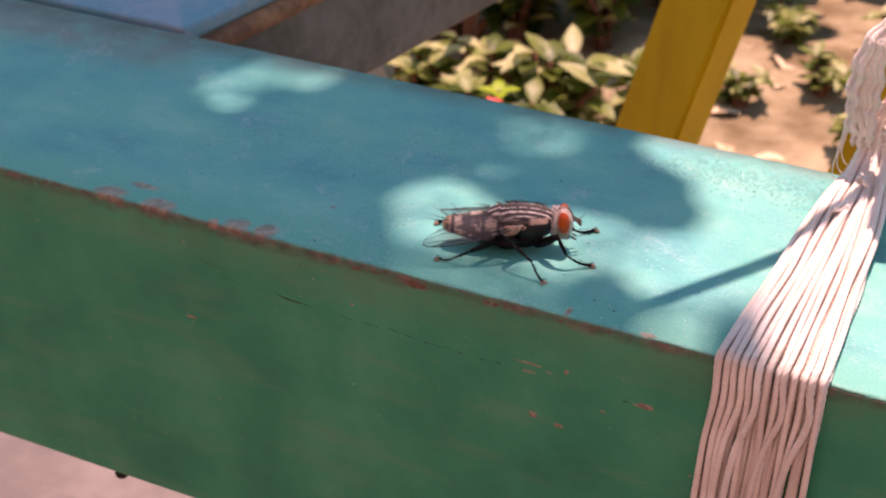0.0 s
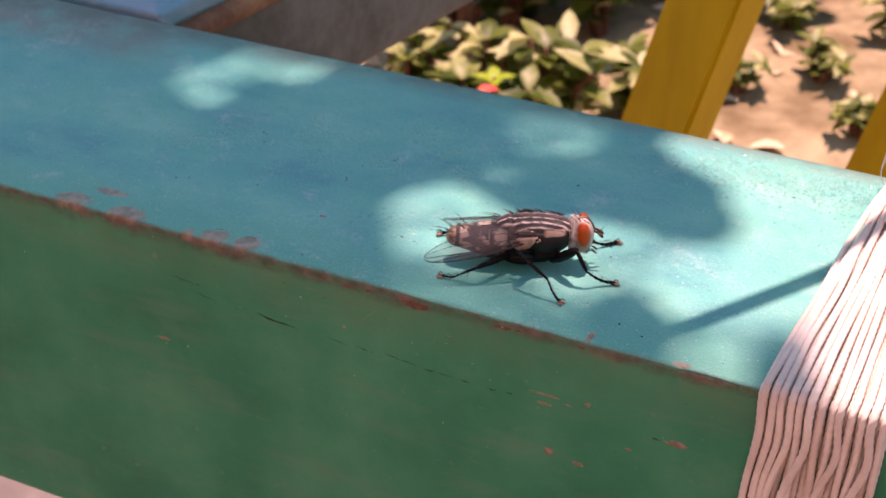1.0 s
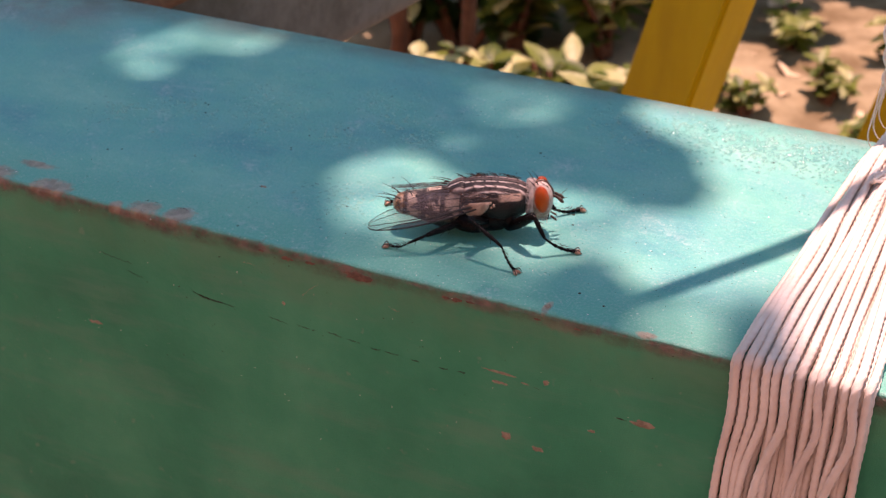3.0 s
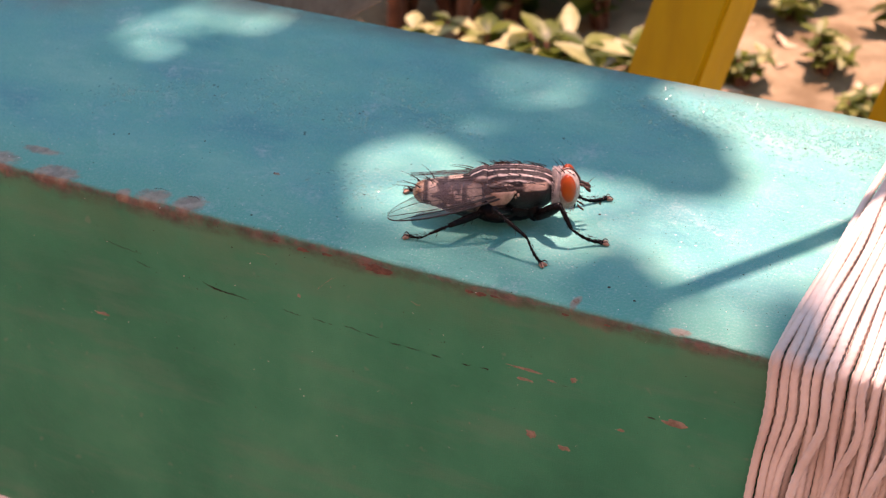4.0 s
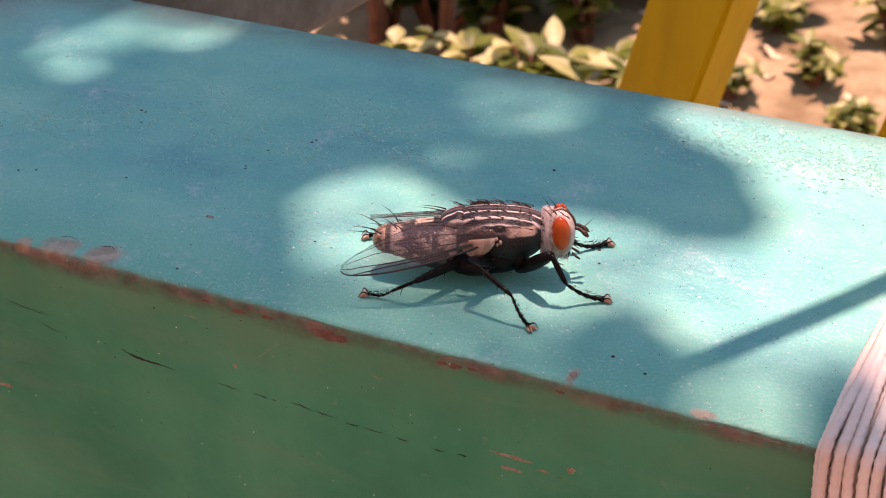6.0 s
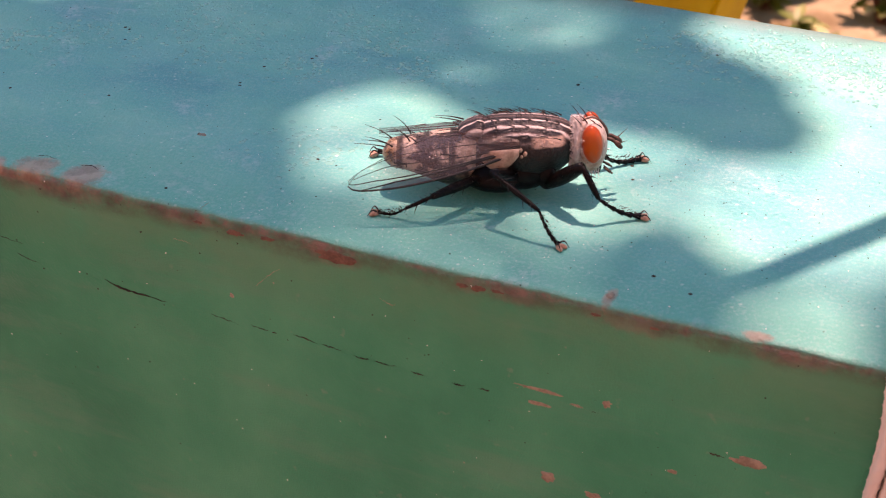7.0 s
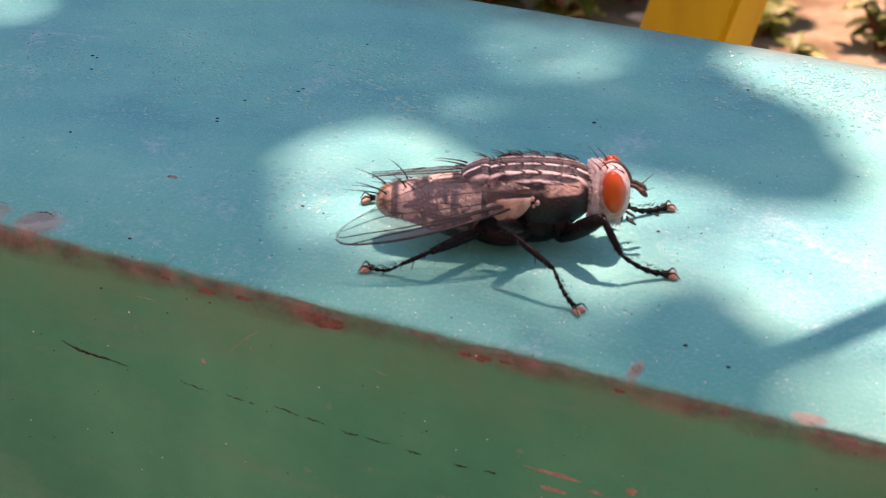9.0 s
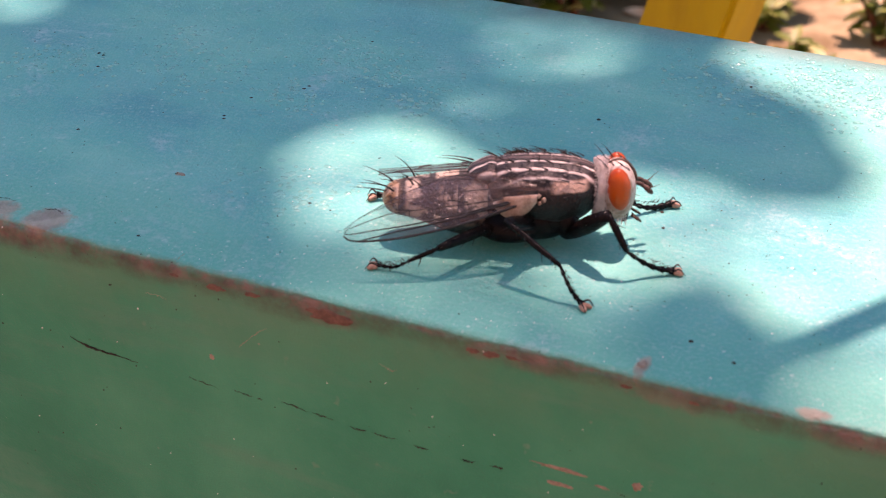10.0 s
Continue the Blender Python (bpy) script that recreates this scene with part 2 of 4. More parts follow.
def eye_red():
    n = Nodes("compound_eye", 0.30, 0, 0.4)
    c = n.coords()
    x, y, z = n.xyz(c)
    colour = n.ramp(n.noise(c, 6, 3), [(0.3, (0.36, 0.050, 0.003)), (0.7, (0.50, 0.084, 0.006))])
    colour = n.mix(n.step(n.math("ABSOLUTE", y), 0.110, 0.132, 0, 0.5), colour, (0.48, 0.095, 0.006))
    rim = n.math("ADD", n.math("POWER", n.math("MULTIPLY", n.math("SUBTRACT", x, 0.406), 18.0), 2.0), n.math("POWER", n.math("MULTIPLY", n.math("SUBTRACT", z, 0.280), 10.0), 2.0))
    colour = n.mix(n.step(rim, 0.60, 0.98, 0, 0.6), colour, (0.18, 0.018, 0.003))
    n.bump(n.cells(c, 110), 0.25, 0.00003)
    return n.done(colour)


def wing_skin():
    n = Nodes("wing_membrane", 0.20, 0, 0.5)
    c = n.coords()
    x, y, z = n.xyz(c)
    folds = n.math("SINE", n.math("MULTIPLY", n.math("ADD", n.math("ADD", n.math("ABSOLUTE", y), n.math("MULTIPLY", x, -0.45)), n.math("MULTIPLY", n.noise(c, 7, 2), 0.05)), 420.0))
    n.put(n.bsdf.inputs["Alpha"], n.math("ADD", n.step(x, -0.72, -0.48, 0.15, 0.37), n.math("MULTIPLY", n.step(n.noise(c, 10, 3), 0.4, 0.7), 0.10)))
    n.bump(n.math("ADD", n.math("MULTIPLY", folds, 0.03), n.noise(n.stretch(c, 1, 2.4, 1), 30, 3)), 0.65, 0.0001)
    return n.done(n.mix(n.step(x, -0.25, 0.03), (0.066, 0.040, 0.045), (0.10, 0.055, 0.046)))


def leaf_green(name, low, high, pale, spread=0.5):
    n = Nodes(name, 0.45, 0, 0.4)
    c = n.coords()
    r = n.island()
    colour = n.mix(r, low, high)
    colour = n.mix(n.step(n.math("ADD", n.math("MULTIPLY", r, 0.6), n.math("MULTIPLY", n.noise(c, 0.6, 3), 0.4)), 0.5, 0.75, 0, spread), colour, pale)
    glow = n.add("BsdfTranslucent")
    n.put(glow.inputs["Color"], colour)
    both = n.add("MixShader")
    both.inputs[0].default_value = 0.45
    n.tree.links.new(n.bsdf.outputs[0], both.inputs[1])
    n.tree.links.new(glow.outputs[0], both.inputs[2])
    n.tree.links.new(both.outputs[0], n.tree.nodes["Material Output"].inputs["Surface"])
    return n.done(colour)


RAIL = rail_paint()
YELLOW = yellow_paint()
CORD = cord_cotton()
CHIP = mottled("bare_undercoat", (0.082, 0.044, 0.030), (0.175, 0.092, 0.063), 9, 0.75)
PALE_CHIP = mottled("pale_chip", (0.18, 0.135, 0.095), (0.33, 0.255, 0.19), 12, 0.7)
CRACK = mottled("crack_dark", (0.008, 0.009, 0.007), (0.040, 0.030, 0.020), 20, 0.9)
BLISTER = mottled("blistered_paint", (0.12, 0.36, 0.33), (0.20, 0.44, 0.38), 3, 0.16, 0.1, 0.0001, 0.6)
GREY_WOOD = mottled("greyed_paint", (0.075, 0.078, 0.062), (0.165, 0.168, 0.145), 0.8, 0.7)
RUST_WOOD = mottled("rubbed_wood", (0.13, 0.065, 0.035), (0.30, 0.17, 0.09), 1.4, 0.75)
SIDE_TOP = mottled("faded_turquoise", (0.08, 0.26, 0.33), (0.26, 0.32, 0.40), 0.7, 0.5, 0.4)
SOIL = mottled("dry_soil", (0.13, 0.094, 0.048), (0.35, 0.29, 0.18), 0.11, 0.95, 0.6, 0.006, 0.2, 2.5)
CONCRETE = mottled("pink_concrete", (0.115, 0.098, 0.090), (0.175, 0.148, 0.136), 0.15, 0.85, 0.5, 0.002)
PLASTER = mottled("warm_bounce_plaster", (0.46, 0.345, 0.285), (0.57, 0.43, 0.36), 0.05, 0.9, 0.4, 0.003)
# kept dark so the added sky-blocking wall reflects little into the paint
BLOCK_WALL = mottled("dark_block_plaster", (0.045, 0.060, 0.035), (0.10, 0.11, 0.075), 0.06, 0.95, 0.5, 0.003)
STEM = mottled("brown_stem", (0.07, 0.028, 0.014), (0.15, 0.065, 0.034), 0.8, 0.85)
YOUNG_LEAF = leaf_green("young_leaf", (0.26, 0.40, 0.02), (0.36, 0.48, 0.03), (0.50, 0.55, 0.06))
SHRUB = leaf_green("shrub_leaf", (0.050, 0.085, 0.011), (0.26, 0.31, 0.050), (0.74, 0.71, 0.40), 0.68)
DRY_LEAF = mottled("dry_leaf", (0.42, 0.27, 0.15), (0.72, 0.58, 0.40), 0.4, 0.8)
BRANCH_LEAF = leaf_green("branch_leaf", (0.035, 0.075, 0.015), (0.06, 0.11, 0.02), (0.07, 0.12, 0.03), 0.3)
PETAL = mottled("red_petal", (0.42, 0.03, 0.025), (0.62, 0.09, 0.06), 0.8, 0.6)
BARK = mottled("branch_bark", (0.09, 0.065, 0.045), (0.20, 0.15, 0.11), 3, 0.9)
THORAX, ABDOMEN, EYE, WING = thorax_skin(), abdomen_skin(), eye_red(), wing_skin()
BLACK = mottled("black_chitin", (0.003, 0.0022, 0.0022), (0.008, 0.006, 0.006), 25, 0.26, 0.4, 0.00006, 0.10)
BRISTLE = mottled("bristle_black", (0.006, 0.005, 0.005), (0.016, 0.013, 0.012), 40, 0.45)
FACE = mottled("silver_face", (0.25, 0.165, 0.125), (0.58, 0.48, 0.44), 13, 0.55, 0.5, 0.0001)
FUZZ = mottled("white_hair", (0.58, 0.50, 0.48), (0.80, 0.74, 0.72), 30, 0.8)
BROW = mottled("brow_brown", (0.030, 0.015, 0.011), (0.10, 0.052, 0.038), 25, 0.6)
PAD = mottled("tan_pad", (0.26, 0.135, 0.09), (0.50, 0.32, 0.24), 40, 0.6)
CALYPTER = mottled("tan_lobe", (0.24, 0.145, 0.10), (0.48, 0.33, 0.255), 14, 0.45, 0.5, 0.0001)


# ---- building ----
def join(*geos):
    verts, faces = [], []
    for v, f in geos:
        base = len(verts)
        verts.extend(v)
        faces.extend([tuple(i + base for i in q) for q in f])
    return verts, faces


def part(name, geo, material, parent=None, label="", smooth=True):
    """Links a mesh, given in centimetres, as one object."""
    verts, faces = geo
    mesh = bpy.data.meshes.new(name)
    mesh.from_pydata([(x * S, y * S, z * S) for x, y, z in verts], [], faces)
    mesh.materials.append(material)
    if smooth:
        mesh.polygons.foreach_set("use_smooth", [True] * len(mesh.polygons))
    mesh.update()
    ob = new(name, mesh)
    ob.parent = parent
    if label:
        tagged(ob, label)
    return ob


def cord(name, pts, radii, parent, label="", n=8):
    """A laid cord along pts, with the run along it as its second UV coordinate."""
    verts, faces = sweep(pts, radii, n)
    mesh_faces, uvs, run = [], [], [0.0]
    for p, q in zip(pts, pts[1:]):
        run.append(run[-1] + math.dist(p, q))
    for i in range(len(pts) - 1):
        for k in range(n):
            uvs += [(k / n, run[i]), ((k + 1) / n, run[i]), ((k + 1) / n, run[i + 1]), (k / n, run[i + 1])]
    uvs += [(0, 0)] * (2 * n)
    ob = part(name, (verts, faces), CORD, parent, label)
    layer = ob.data.uv_layers.new(name="run")
    layer.data.foreach_set("uv", np.array(uvs, np.float32).ravel())
    return ob


def strand(name, pts, r, parent, label=""):
    """A three-ply laid cord along evenly cut points."""
    pts = [Vector(p) for p in pts]
    even, left = [pts[0]], 0.011
    for p, q in zip(pts, pts[1:]):
        while (q - p).length > left:
            p = p + (q - p).normalized() * left
            even.append(p)
            left = 0.011
        left -= (q - p).length
    return part(name, sweep(even, r, 9, 3, 0.11, 30.0), CORD, parent, label)


def thing(name, label, category, place, rz=0.0, group="", kind=""):
    ob = new(name)
    ob.empty_display_size = 0.01
    ob.matrix_world = Matrix.Translation(place) @ pose(0, 0, 0, 0, 0, rz)
    return tagged(ob, label, category, group, kind)


def smooth_line(pts, steps):
    """A Catmull-Rom line through points of any width."""
    pts = [np.array(p, float) for p in pts]
    pts = [2 * pts[0] - pts[1], *pts, 2 * pts[-1] - pts[-2]]
    out = []
    for a, b, c, d in zip(pts, pts[1:], pts[2:], pts[3:]):
        for k in range(steps):
            t = k / steps
            out.append(0.5 * (2 * b + (c - a) * t + (2 * a - 5 * b + 4 * c - d) * t * t + (3 * b - a - 3 * c + d) * t ** 3))
    out.append(pts[-2])
    return out


def sweep(pts, radii, n=8, lobes=0, depth=0.0, twist=0.0):
    """A tube along pts; lobes give it the section of a laid cord, twist turns it (radians a centimetre)."""
    pts = [Vector(p) for p in pts]
    if not hasattr(radii, "__len__"):
        radii = [radii] * len(pts)
    verts, faces, side, run = [], [], None, 0.0
    for i, p in enumerate(pts):
        ahead = (pts[min(i + 1, len(pts) - 1)] - pts[max(i - 1, 0)]).normalized()
        if side is None:
            side = ahead.orthogonal().normalized()
        side = (side - ahead * side.dot(ahead)).normalized()
        other = ahead.cross(side)
        if i:
            run += (p - pts[i - 1]).length
        for k in range(n):
            a = 2 * math.pi * k / n
            r = radii[i] * (1 + depth * math.cos(lobes * a))
            b = a + twist * run
            verts.append(tuple(p + side * (r * math.cos(b)) + other * (r * math.sin(b))))
    for i in range(len(pts) - 1):
        for k in range(n):
            a, b = i * n + k, i * n + (k + 1) % n
            faces.append((a, b, b + n, a + n))
    faces.append(tuple(range(n))[::-1])
    faces.append(tuple((len(pts) - 1) * n + k for k in range(n)))
    return verts, faces


def hair(root, way, length, r, droop=0.0, bend=(0, 0, 0), n=4, steps=4):
    way, pts = Vector(way).normalized(), []
    for i in range(steps + 1):
        t = i / steps
        pts.append(Vector(root) + way * (length * t) + Vector(bend) * (t * t) + Vector((0, 0, -droop * t * t)))
    return sweep(pts, [r * (1 - 0.85 * i / steps) for i in range(steps + 1)], n)


def loft(stations, n=28, steps=5):
    """A body along x through stations (x, centre z, half width, half height)."""
    verts, faces = [], []
    rings = smooth_line(stations, steps)
    for x, zc, ry, rz in rings:
        for k in range(n):
            a = 2 * math.pi * k / n
            verts.append((x, max(ry, 0.002) * math.cos(a), zc + max(rz, 0.002) * math.sin(a)))
    for i in range(len(rings) - 1):
        for k in range(n):
            a, b = i * n + k, i * n + (k + 1) % n
            faces.append((a, b, b + n, a + n))
    faces.append(tuple(range(n))[::-1])
    faces.append(tuple((len(rings) - 1) * n + k for k in range(n)))
    return verts, faces


def ball(c, r, n=20, m=12):
    verts, faces = [(c[0], c[1], c[2] + r[2])], []
    for j in range(1, m):
        b = math.pi * j / m
        for k in range(n):
            a = 2 * math.pi * k / n
            verts.append((c[0] + r[0] * math.sin(b) * math.cos(a), c[1] + r[1] * math.sin(b) * math.sin(a), c[2] + r[2] * math.cos(b)))
    verts.append((c[0], c[1], c[2] - r[2]))
    last = len(verts) - 1
    for k in range(n):
        faces.append((0, 1 + k, 1 + (k + 1) % n))
        faces.append((last, last - n + (k + 1) % n, last - n + k))
    for j in range(m - 2):
        for k in range(n):
            a, b = 1 + j * n + k, 1 + j * n + (k + 1) % n
            faces.append((a, a + n, b + n, b))
    return verts, faces


def box(x0, y0, z0, x1, y1, z1, bevel=0.0):
    bm = bmesh.new()
    bmesh.ops.create_cube(bm, size=1.0)
    for v in bm.verts:
        v.co = Vector((x0 + (v.co.x + 0.5) * (x1 - x0), y0 + (v.co.y + 0.5) * (y1 - y0), z0 + (v.co.z + 0.5) * (z1 - z0)))
    if bevel:
        bmesh.ops.bevel(bm, geom=bm.edges[:], offset=bevel, segments=3, affect="EDGES", profile=0.6)
    bm.verts.index_update()
    geo = [tuple(v.co) for v in bm.verts], [tuple(v.index for v in f.verts) for f in bm.faces]
    bm.free()
    return geo


# ---- ground ----
def build_ground():
    xs = np.concatenate([[-60000, -8000, -1200, -400], np.linspace(-200, 120, 81), [400, 1200, 8000, 60000]])
    ys = np.concatenate([[-60000, -8000, -1200, -300], np.linspace(-60, 260, 81), [500, 1500, 8000, 60000]])
    verts = []
    for y in ys:
        for x in xs:
            near = 1.0 if abs(x) < 300 and 66 < y < 300 else 0.0
            verts.append((x, y, near * (1.2 * noise.noise(Vector((x * 0.06, y * 0.06, 0))) + 0.5 * noise.noise(Vector((x * 0.3, y * 0.3, 3))))))
    w = len(xs)
    faces = [(j * w + i, j * w + i + 1, (j + 1) * w + i + 1, (j + 1) * w + i) for j in range(len(ys) - 1) for i in range(w - 1)]
    ground = part("ground", (verts, faces), SOIL)
    ground.location = P(0, 0, -45.6)
    tagged(ground, "dry pinkish brown garden soil in dappled sun", "ground", kind="structure")
    slab = part("pavement", box(-160, -170, 0, 160, 62, 2.0, 0.4), CONCRETE)
    slab.location = P(0, 0, -47.0)
    tagged(slab, "pale pinkish concrete paving under the wooden frame", "pavement", kind="structure")


# ---- the wooden frame ----
EDGE = 0.05  # rounding of the front arris
WIDE, DEEP = 3.55, 3.41


def on_rail(x, a, lift=0.0):
    """A place on the rail's skin: a > 0 back over the top, a < 0 down the front."""
    if a >= EDGE:
        return (x, a, lift)
    if a <= -EDGE:
        return (x, -lift, a)
    turn = (a + EDGE) / (2 * EDGE) * math.pi / 2
    r = EDGE + lift
    return (x, EDGE - r * math.cos(turn), -EDGE + r * math.sin(turn))


def rail_section():
    pts = []
    for radius, cy, cz, start in ((0.16, 0.16, -DEEP + 0.16, 180), (EDGE, EDGE, -EDGE, 90), (0.22, WIDE - 0.22, -0.22, 0), (0.2, WIDE - 0.2, -DEEP + 0.2, -90)):
        for k in range(7):
            a = radians(start + 90 - 15 * k)
            pts.append((cy + radius * math.cos(a), cz + radius * math.sin(a)))
    return pts


def blob(x, a, rx, ra, seed, lift=0.003, n=24):
    """A thin ragged patch lying on the rail's skin."""
    rng = random.Random(seed)
    ring = [rng.uniform(0.3, 1.3) for _ in range(n)]
    verts = [on_rail(x, a, lift)]
    for f, up in ((0.55, lift), (1.0, lift * 0.9), (1.04, -0.01)):
        for k in range(n):
            t = 2 * math.pi * k / n
            r = f * (0.5 * ring[k] + 0.25 * ring[k - 1] + 0.25 * ring[(k + 1) % n])
            verts.append(on_rail(x + rx * r * math.cos(t), a + ra * r * math.sin(t), up))
    faces = [(0, 1 + k, 1 + (k + 1) % n) for k in range(n)]
    for j in range(2):
        for k in range(n):
            p, q = 1 + j * n + k, 1 + j * n + (k + 1) % n
            faces.append((p, p + n, q + n, q))
    return verts, faces


def dome(x, a, r, h, seed, n=10):
    rng = random.Random(seed)
    sx, sy = rng.uniform(0.8, 1.3), rng.uniform(0.8, 1.2)
    verts = [on_rail(x, a, h)]
    for f, up in ((0.5, 0.82), (0.85, 0.38), (1.0, -0.1)):
        for k in range(n):
            t = 2 * math.pi * k / n
            verts.append(on_rail(x + r * sx * f * math.cos(t), a + r * sy * f * math.sin(t), h * up))
    faces = [(0, 1 + k, 1 + (k + 1) % n) for k in range(n)]
    for j in range(2):
        for k in range(n):
            p, q = 1 + j * n + k, 1 + j * n + (k + 1) % n
            faces.append((p, p + n, q + n, q))
    return verts, faces


DIMPLED = ((-1.93, 2.02, 0.16, 0.20), (-1.62, 1.74, 0.16, 0.16), (-2.83, 1.38, 0.14, 0.12), (-2.42, 1.62, 0.20, 0.10), (-0.98, 2.40, 0.18, 0.16), (-0.80, 2.12, 0.16, 0.14), (-0.38, 1.92, 0.12, 0.10), (-1.05, 1.72, 0.12, 0.10))


def build_frame():
    frame_ = thing("bench_frame", "worn wooden frame painted turquoise on top and green in front", "bench", P(0, 0, 0))
    sec = rail_section()
    n, verts, faces = len(sec), [], []
    xs = np.concatenate([np.linspace(-42, -10, 17)[:-1], np.linspace(-10, 8, 181), np.linspace(8, 46, 20)[1:]])
    for x in xs:
        for k, (y, z) in enumerate(sec):
            w = 0.012 * noise.noise(Vector((x * 0.9, y * 2, z * 2))) + 0.02 * noise.noise(Vector((x * 0.25, y, 7)))
            verts.append((x, y + w * (0.15 if z > -0.2 else 0.3), z + 0.25 * w * (1 if z < -0.2 or y > 1 else 0.3)))
    for i in range(len(xs) - 1):
        for k in range(n):
            a, b = i * n + k, i * n + (k + 1) % n
            faces.append((a, a + n, b + n, b))
    faces += [tuple(range(n)), tuple((len(xs) - 1) * n + k for k in range(n))[::-1]]
    rail = part("front_rail", (verts, faces), RAIL, frame_, "rail with turquoise top, green face and rubbed arris")

    # rubbed patches of red-brown undercoat
    for i, (x, a, rx, ra) in enumerate((
            (0.05, -0.085, 0.110, 0.036), (-0.02, -0.07, 0.06, 0.014), (-0.505, -0.075, 0.050, 0.020), (-0.335, -0.066, 0.045, 0.016), (0.72, -0.072, 0.030, 0.014), (0.80, -0.07, 0.040, 0.020),
            (0.90, -0.062, 0.030, 0.010), (1.38, -0.062, 0.028, 0.010), (1.66, -0.062, 0.035, 0.010), (-0.72, -0.062, 0.03, 0.010))):
        part("paint_chip", blob(x, a, rx, ra, 20 + i), CHIP, rail, "red-brown undercoat showing through")
    for i, (x, a, rx, ra) in enumerate((
            (1.12, -0.560, 0.15, 0.016), (1.13, -0.645, 0.09, 0.016), (1.30, -0.60, 0.045, 0.012), (2.143, -0.678, 0.105, 0.045), (1.18, -1.075, 0.05, 0.05), (1.414, -1.116, 0.06, 0.03),
            (-2.275, -1.089, 0.075, 0.022), (1.80, -0.839, 0.04, 0.015), (2.589, -1.239, 0.02, 0.02), (1.46, -0.545, 0.03, 0.03),
            (-0.56, -0.46, 0.02, 0.02), (1.42, 0.085, 0.022, 0.045), (-1.13, 0.72, 0.035, 0.025))):
        part("pale_chip", blob(x, a, rx * 0.85, ra * 0.75, 50 + i), PALE_CHIP, rail, "pale scraped spot")
    # cracks in the green paint
    def crack(pts, r, seed):
        rng = random.Random(seed)
        line = smooth_line([(*p,) for p in pts], 7)
        line = [on_rail(p[0], p[1] + rng.uniform(-0.004, 0.004), 0.0) for p in line]
        k = len(line) - 1
        return sweep(line, [r * (0.15 + math.sin(math.pi * i / k) * rng.uniform(0.25, 1.25)) for i in range(k + 1)], 5)

    for i, (pts, r) in enumerate((
            (((-1.345, -0.562), (-1.25, -0.588), (-1.164, -0.596), (-0.972, -0.607)), 0.0060), (((-0.70, -0.612), (-0.62, -0.618), (-0.53, -0.630)), 0.0030),
            (((-0.462, -0.614), (-0.41, -0.620), (-0.355, -0.622)), 0.0036), (((-0.34, -0.626), (-0.31, -0.622)), 0.003), (((-0.215, -0.604), (-0.15, -0.612), (-0.08, -0.622)), 0.0034),
            (((-0.06, -0.624), (-0.01, -0.626), (0.055, -0.630)), 0.0034), (((0.125, -0.642), (0.18, -0.646), (0.215, -0.640)), 0.0036), (((0.24, -0.640), (0.30, -0.644), (0.365, -0.641)), 0.0030),
            (((0.44, -0.648), (0.48, -0.652), (0.515, -0.652)), 0.0038), (((0.660, -0.652), (0.70, -0.656), (0.735, -0.650)), 0.0036), (((0.80, -0.648), (0.84, -0.644), (0.875, -0.645)), 0.0036),
            (((-1.81, 0.165), (-1.76, 0.188), (-1.69, 0.18)), 0.003), (((-1.54, 0.165), (-1.48, 0.188), (-1.42, 0.168)), 0.0035),
            (((1.95, -0.672), (1.985, -0.676), (2.05, -0.680)), 0.0040), (((1.36, -0.606), (1.40, -0.612), (1.44, -0.611)), 0.0032), (((-2.17, -0.42), (-2.0, -0.45), (-1.85, -0.46)), 0.002),
            (((-1.91, -0.53), (-1.84, -0.55), (-1.77, -0.56)), 0.0026))):
        part("crack", crack(pts, r * 1.2, i), CRACK, rail, "dark crack in the paint")

    for i, pts in enumerate((((-0.425, -0.375), (-0.35, -0.30), (-0.255, -0.215)), ((-0.90, -0.20), (-0.83, -0.195), (-0.77, -0.205)), ((-0.72, 0.02), (-0.715, 0.06), (-0.71, 0.10)), ((1.52, -0.62), (1.56, -0.67), (1.62, -0.69), (1.70, -0.66)), ((0.28, -0.26), (0.34, -0.28), (0.37, -0.27)),
                             ((1.33, -1.10), (1.40, -1.125), (1.46, -1.10)), ((0.98, -0.60), (1.05, -0.565), (1.14, -0.545)))):
        part("scratch", crack(pts, 0.0022, 30 + i), PALE_CHIP, rail, "fine pale scratch")
    # blisters and grit
    rng = random.Random(9)
    domes = []
    for i in range(1700):
        x, a = rng.uniform(0.6, 3.0), rng.gauss(2.92, 0.20)
        if a < 3.28 and rng.random() < min(1.0, (x - 0.5) / 1.1):
            domes.append(dome(x, a, rng.uniform(0.006, 0.016), rng.uniform(0.003, 0.0055), i))
    for i in range(90):
        domes.append(dome(rng.gauss(-0.53, 0.16), rng.gauss(0.76, 0.16), rng.uniform(0.008, 0.022), rng.uniform(0.003, 0.006), i))
    for i in range(200):
        domes.append(dome(rng.uniform(-2.6, 0.6), rng.gauss(2.15, 0.38), rng.uniform(0.005, 0.014), rng.uniform(0.003, 0.006), i))
    # patches of dimpled paint
    for cx, cy, sx, sy in DIMPLED:
        for i in range(75):
            domes.append(dome(rng.gauss(cx, sx), rng.gauss(cy, sy), rng.uniform(0.007, 0.017), rng.uniform(0.004, 0.008), i))
    tagged(part("paint_blister", join(*domes), BLISTER, rail, "tiny raised blisters in the turquoise paint"), kind="stuff")
    specks = []
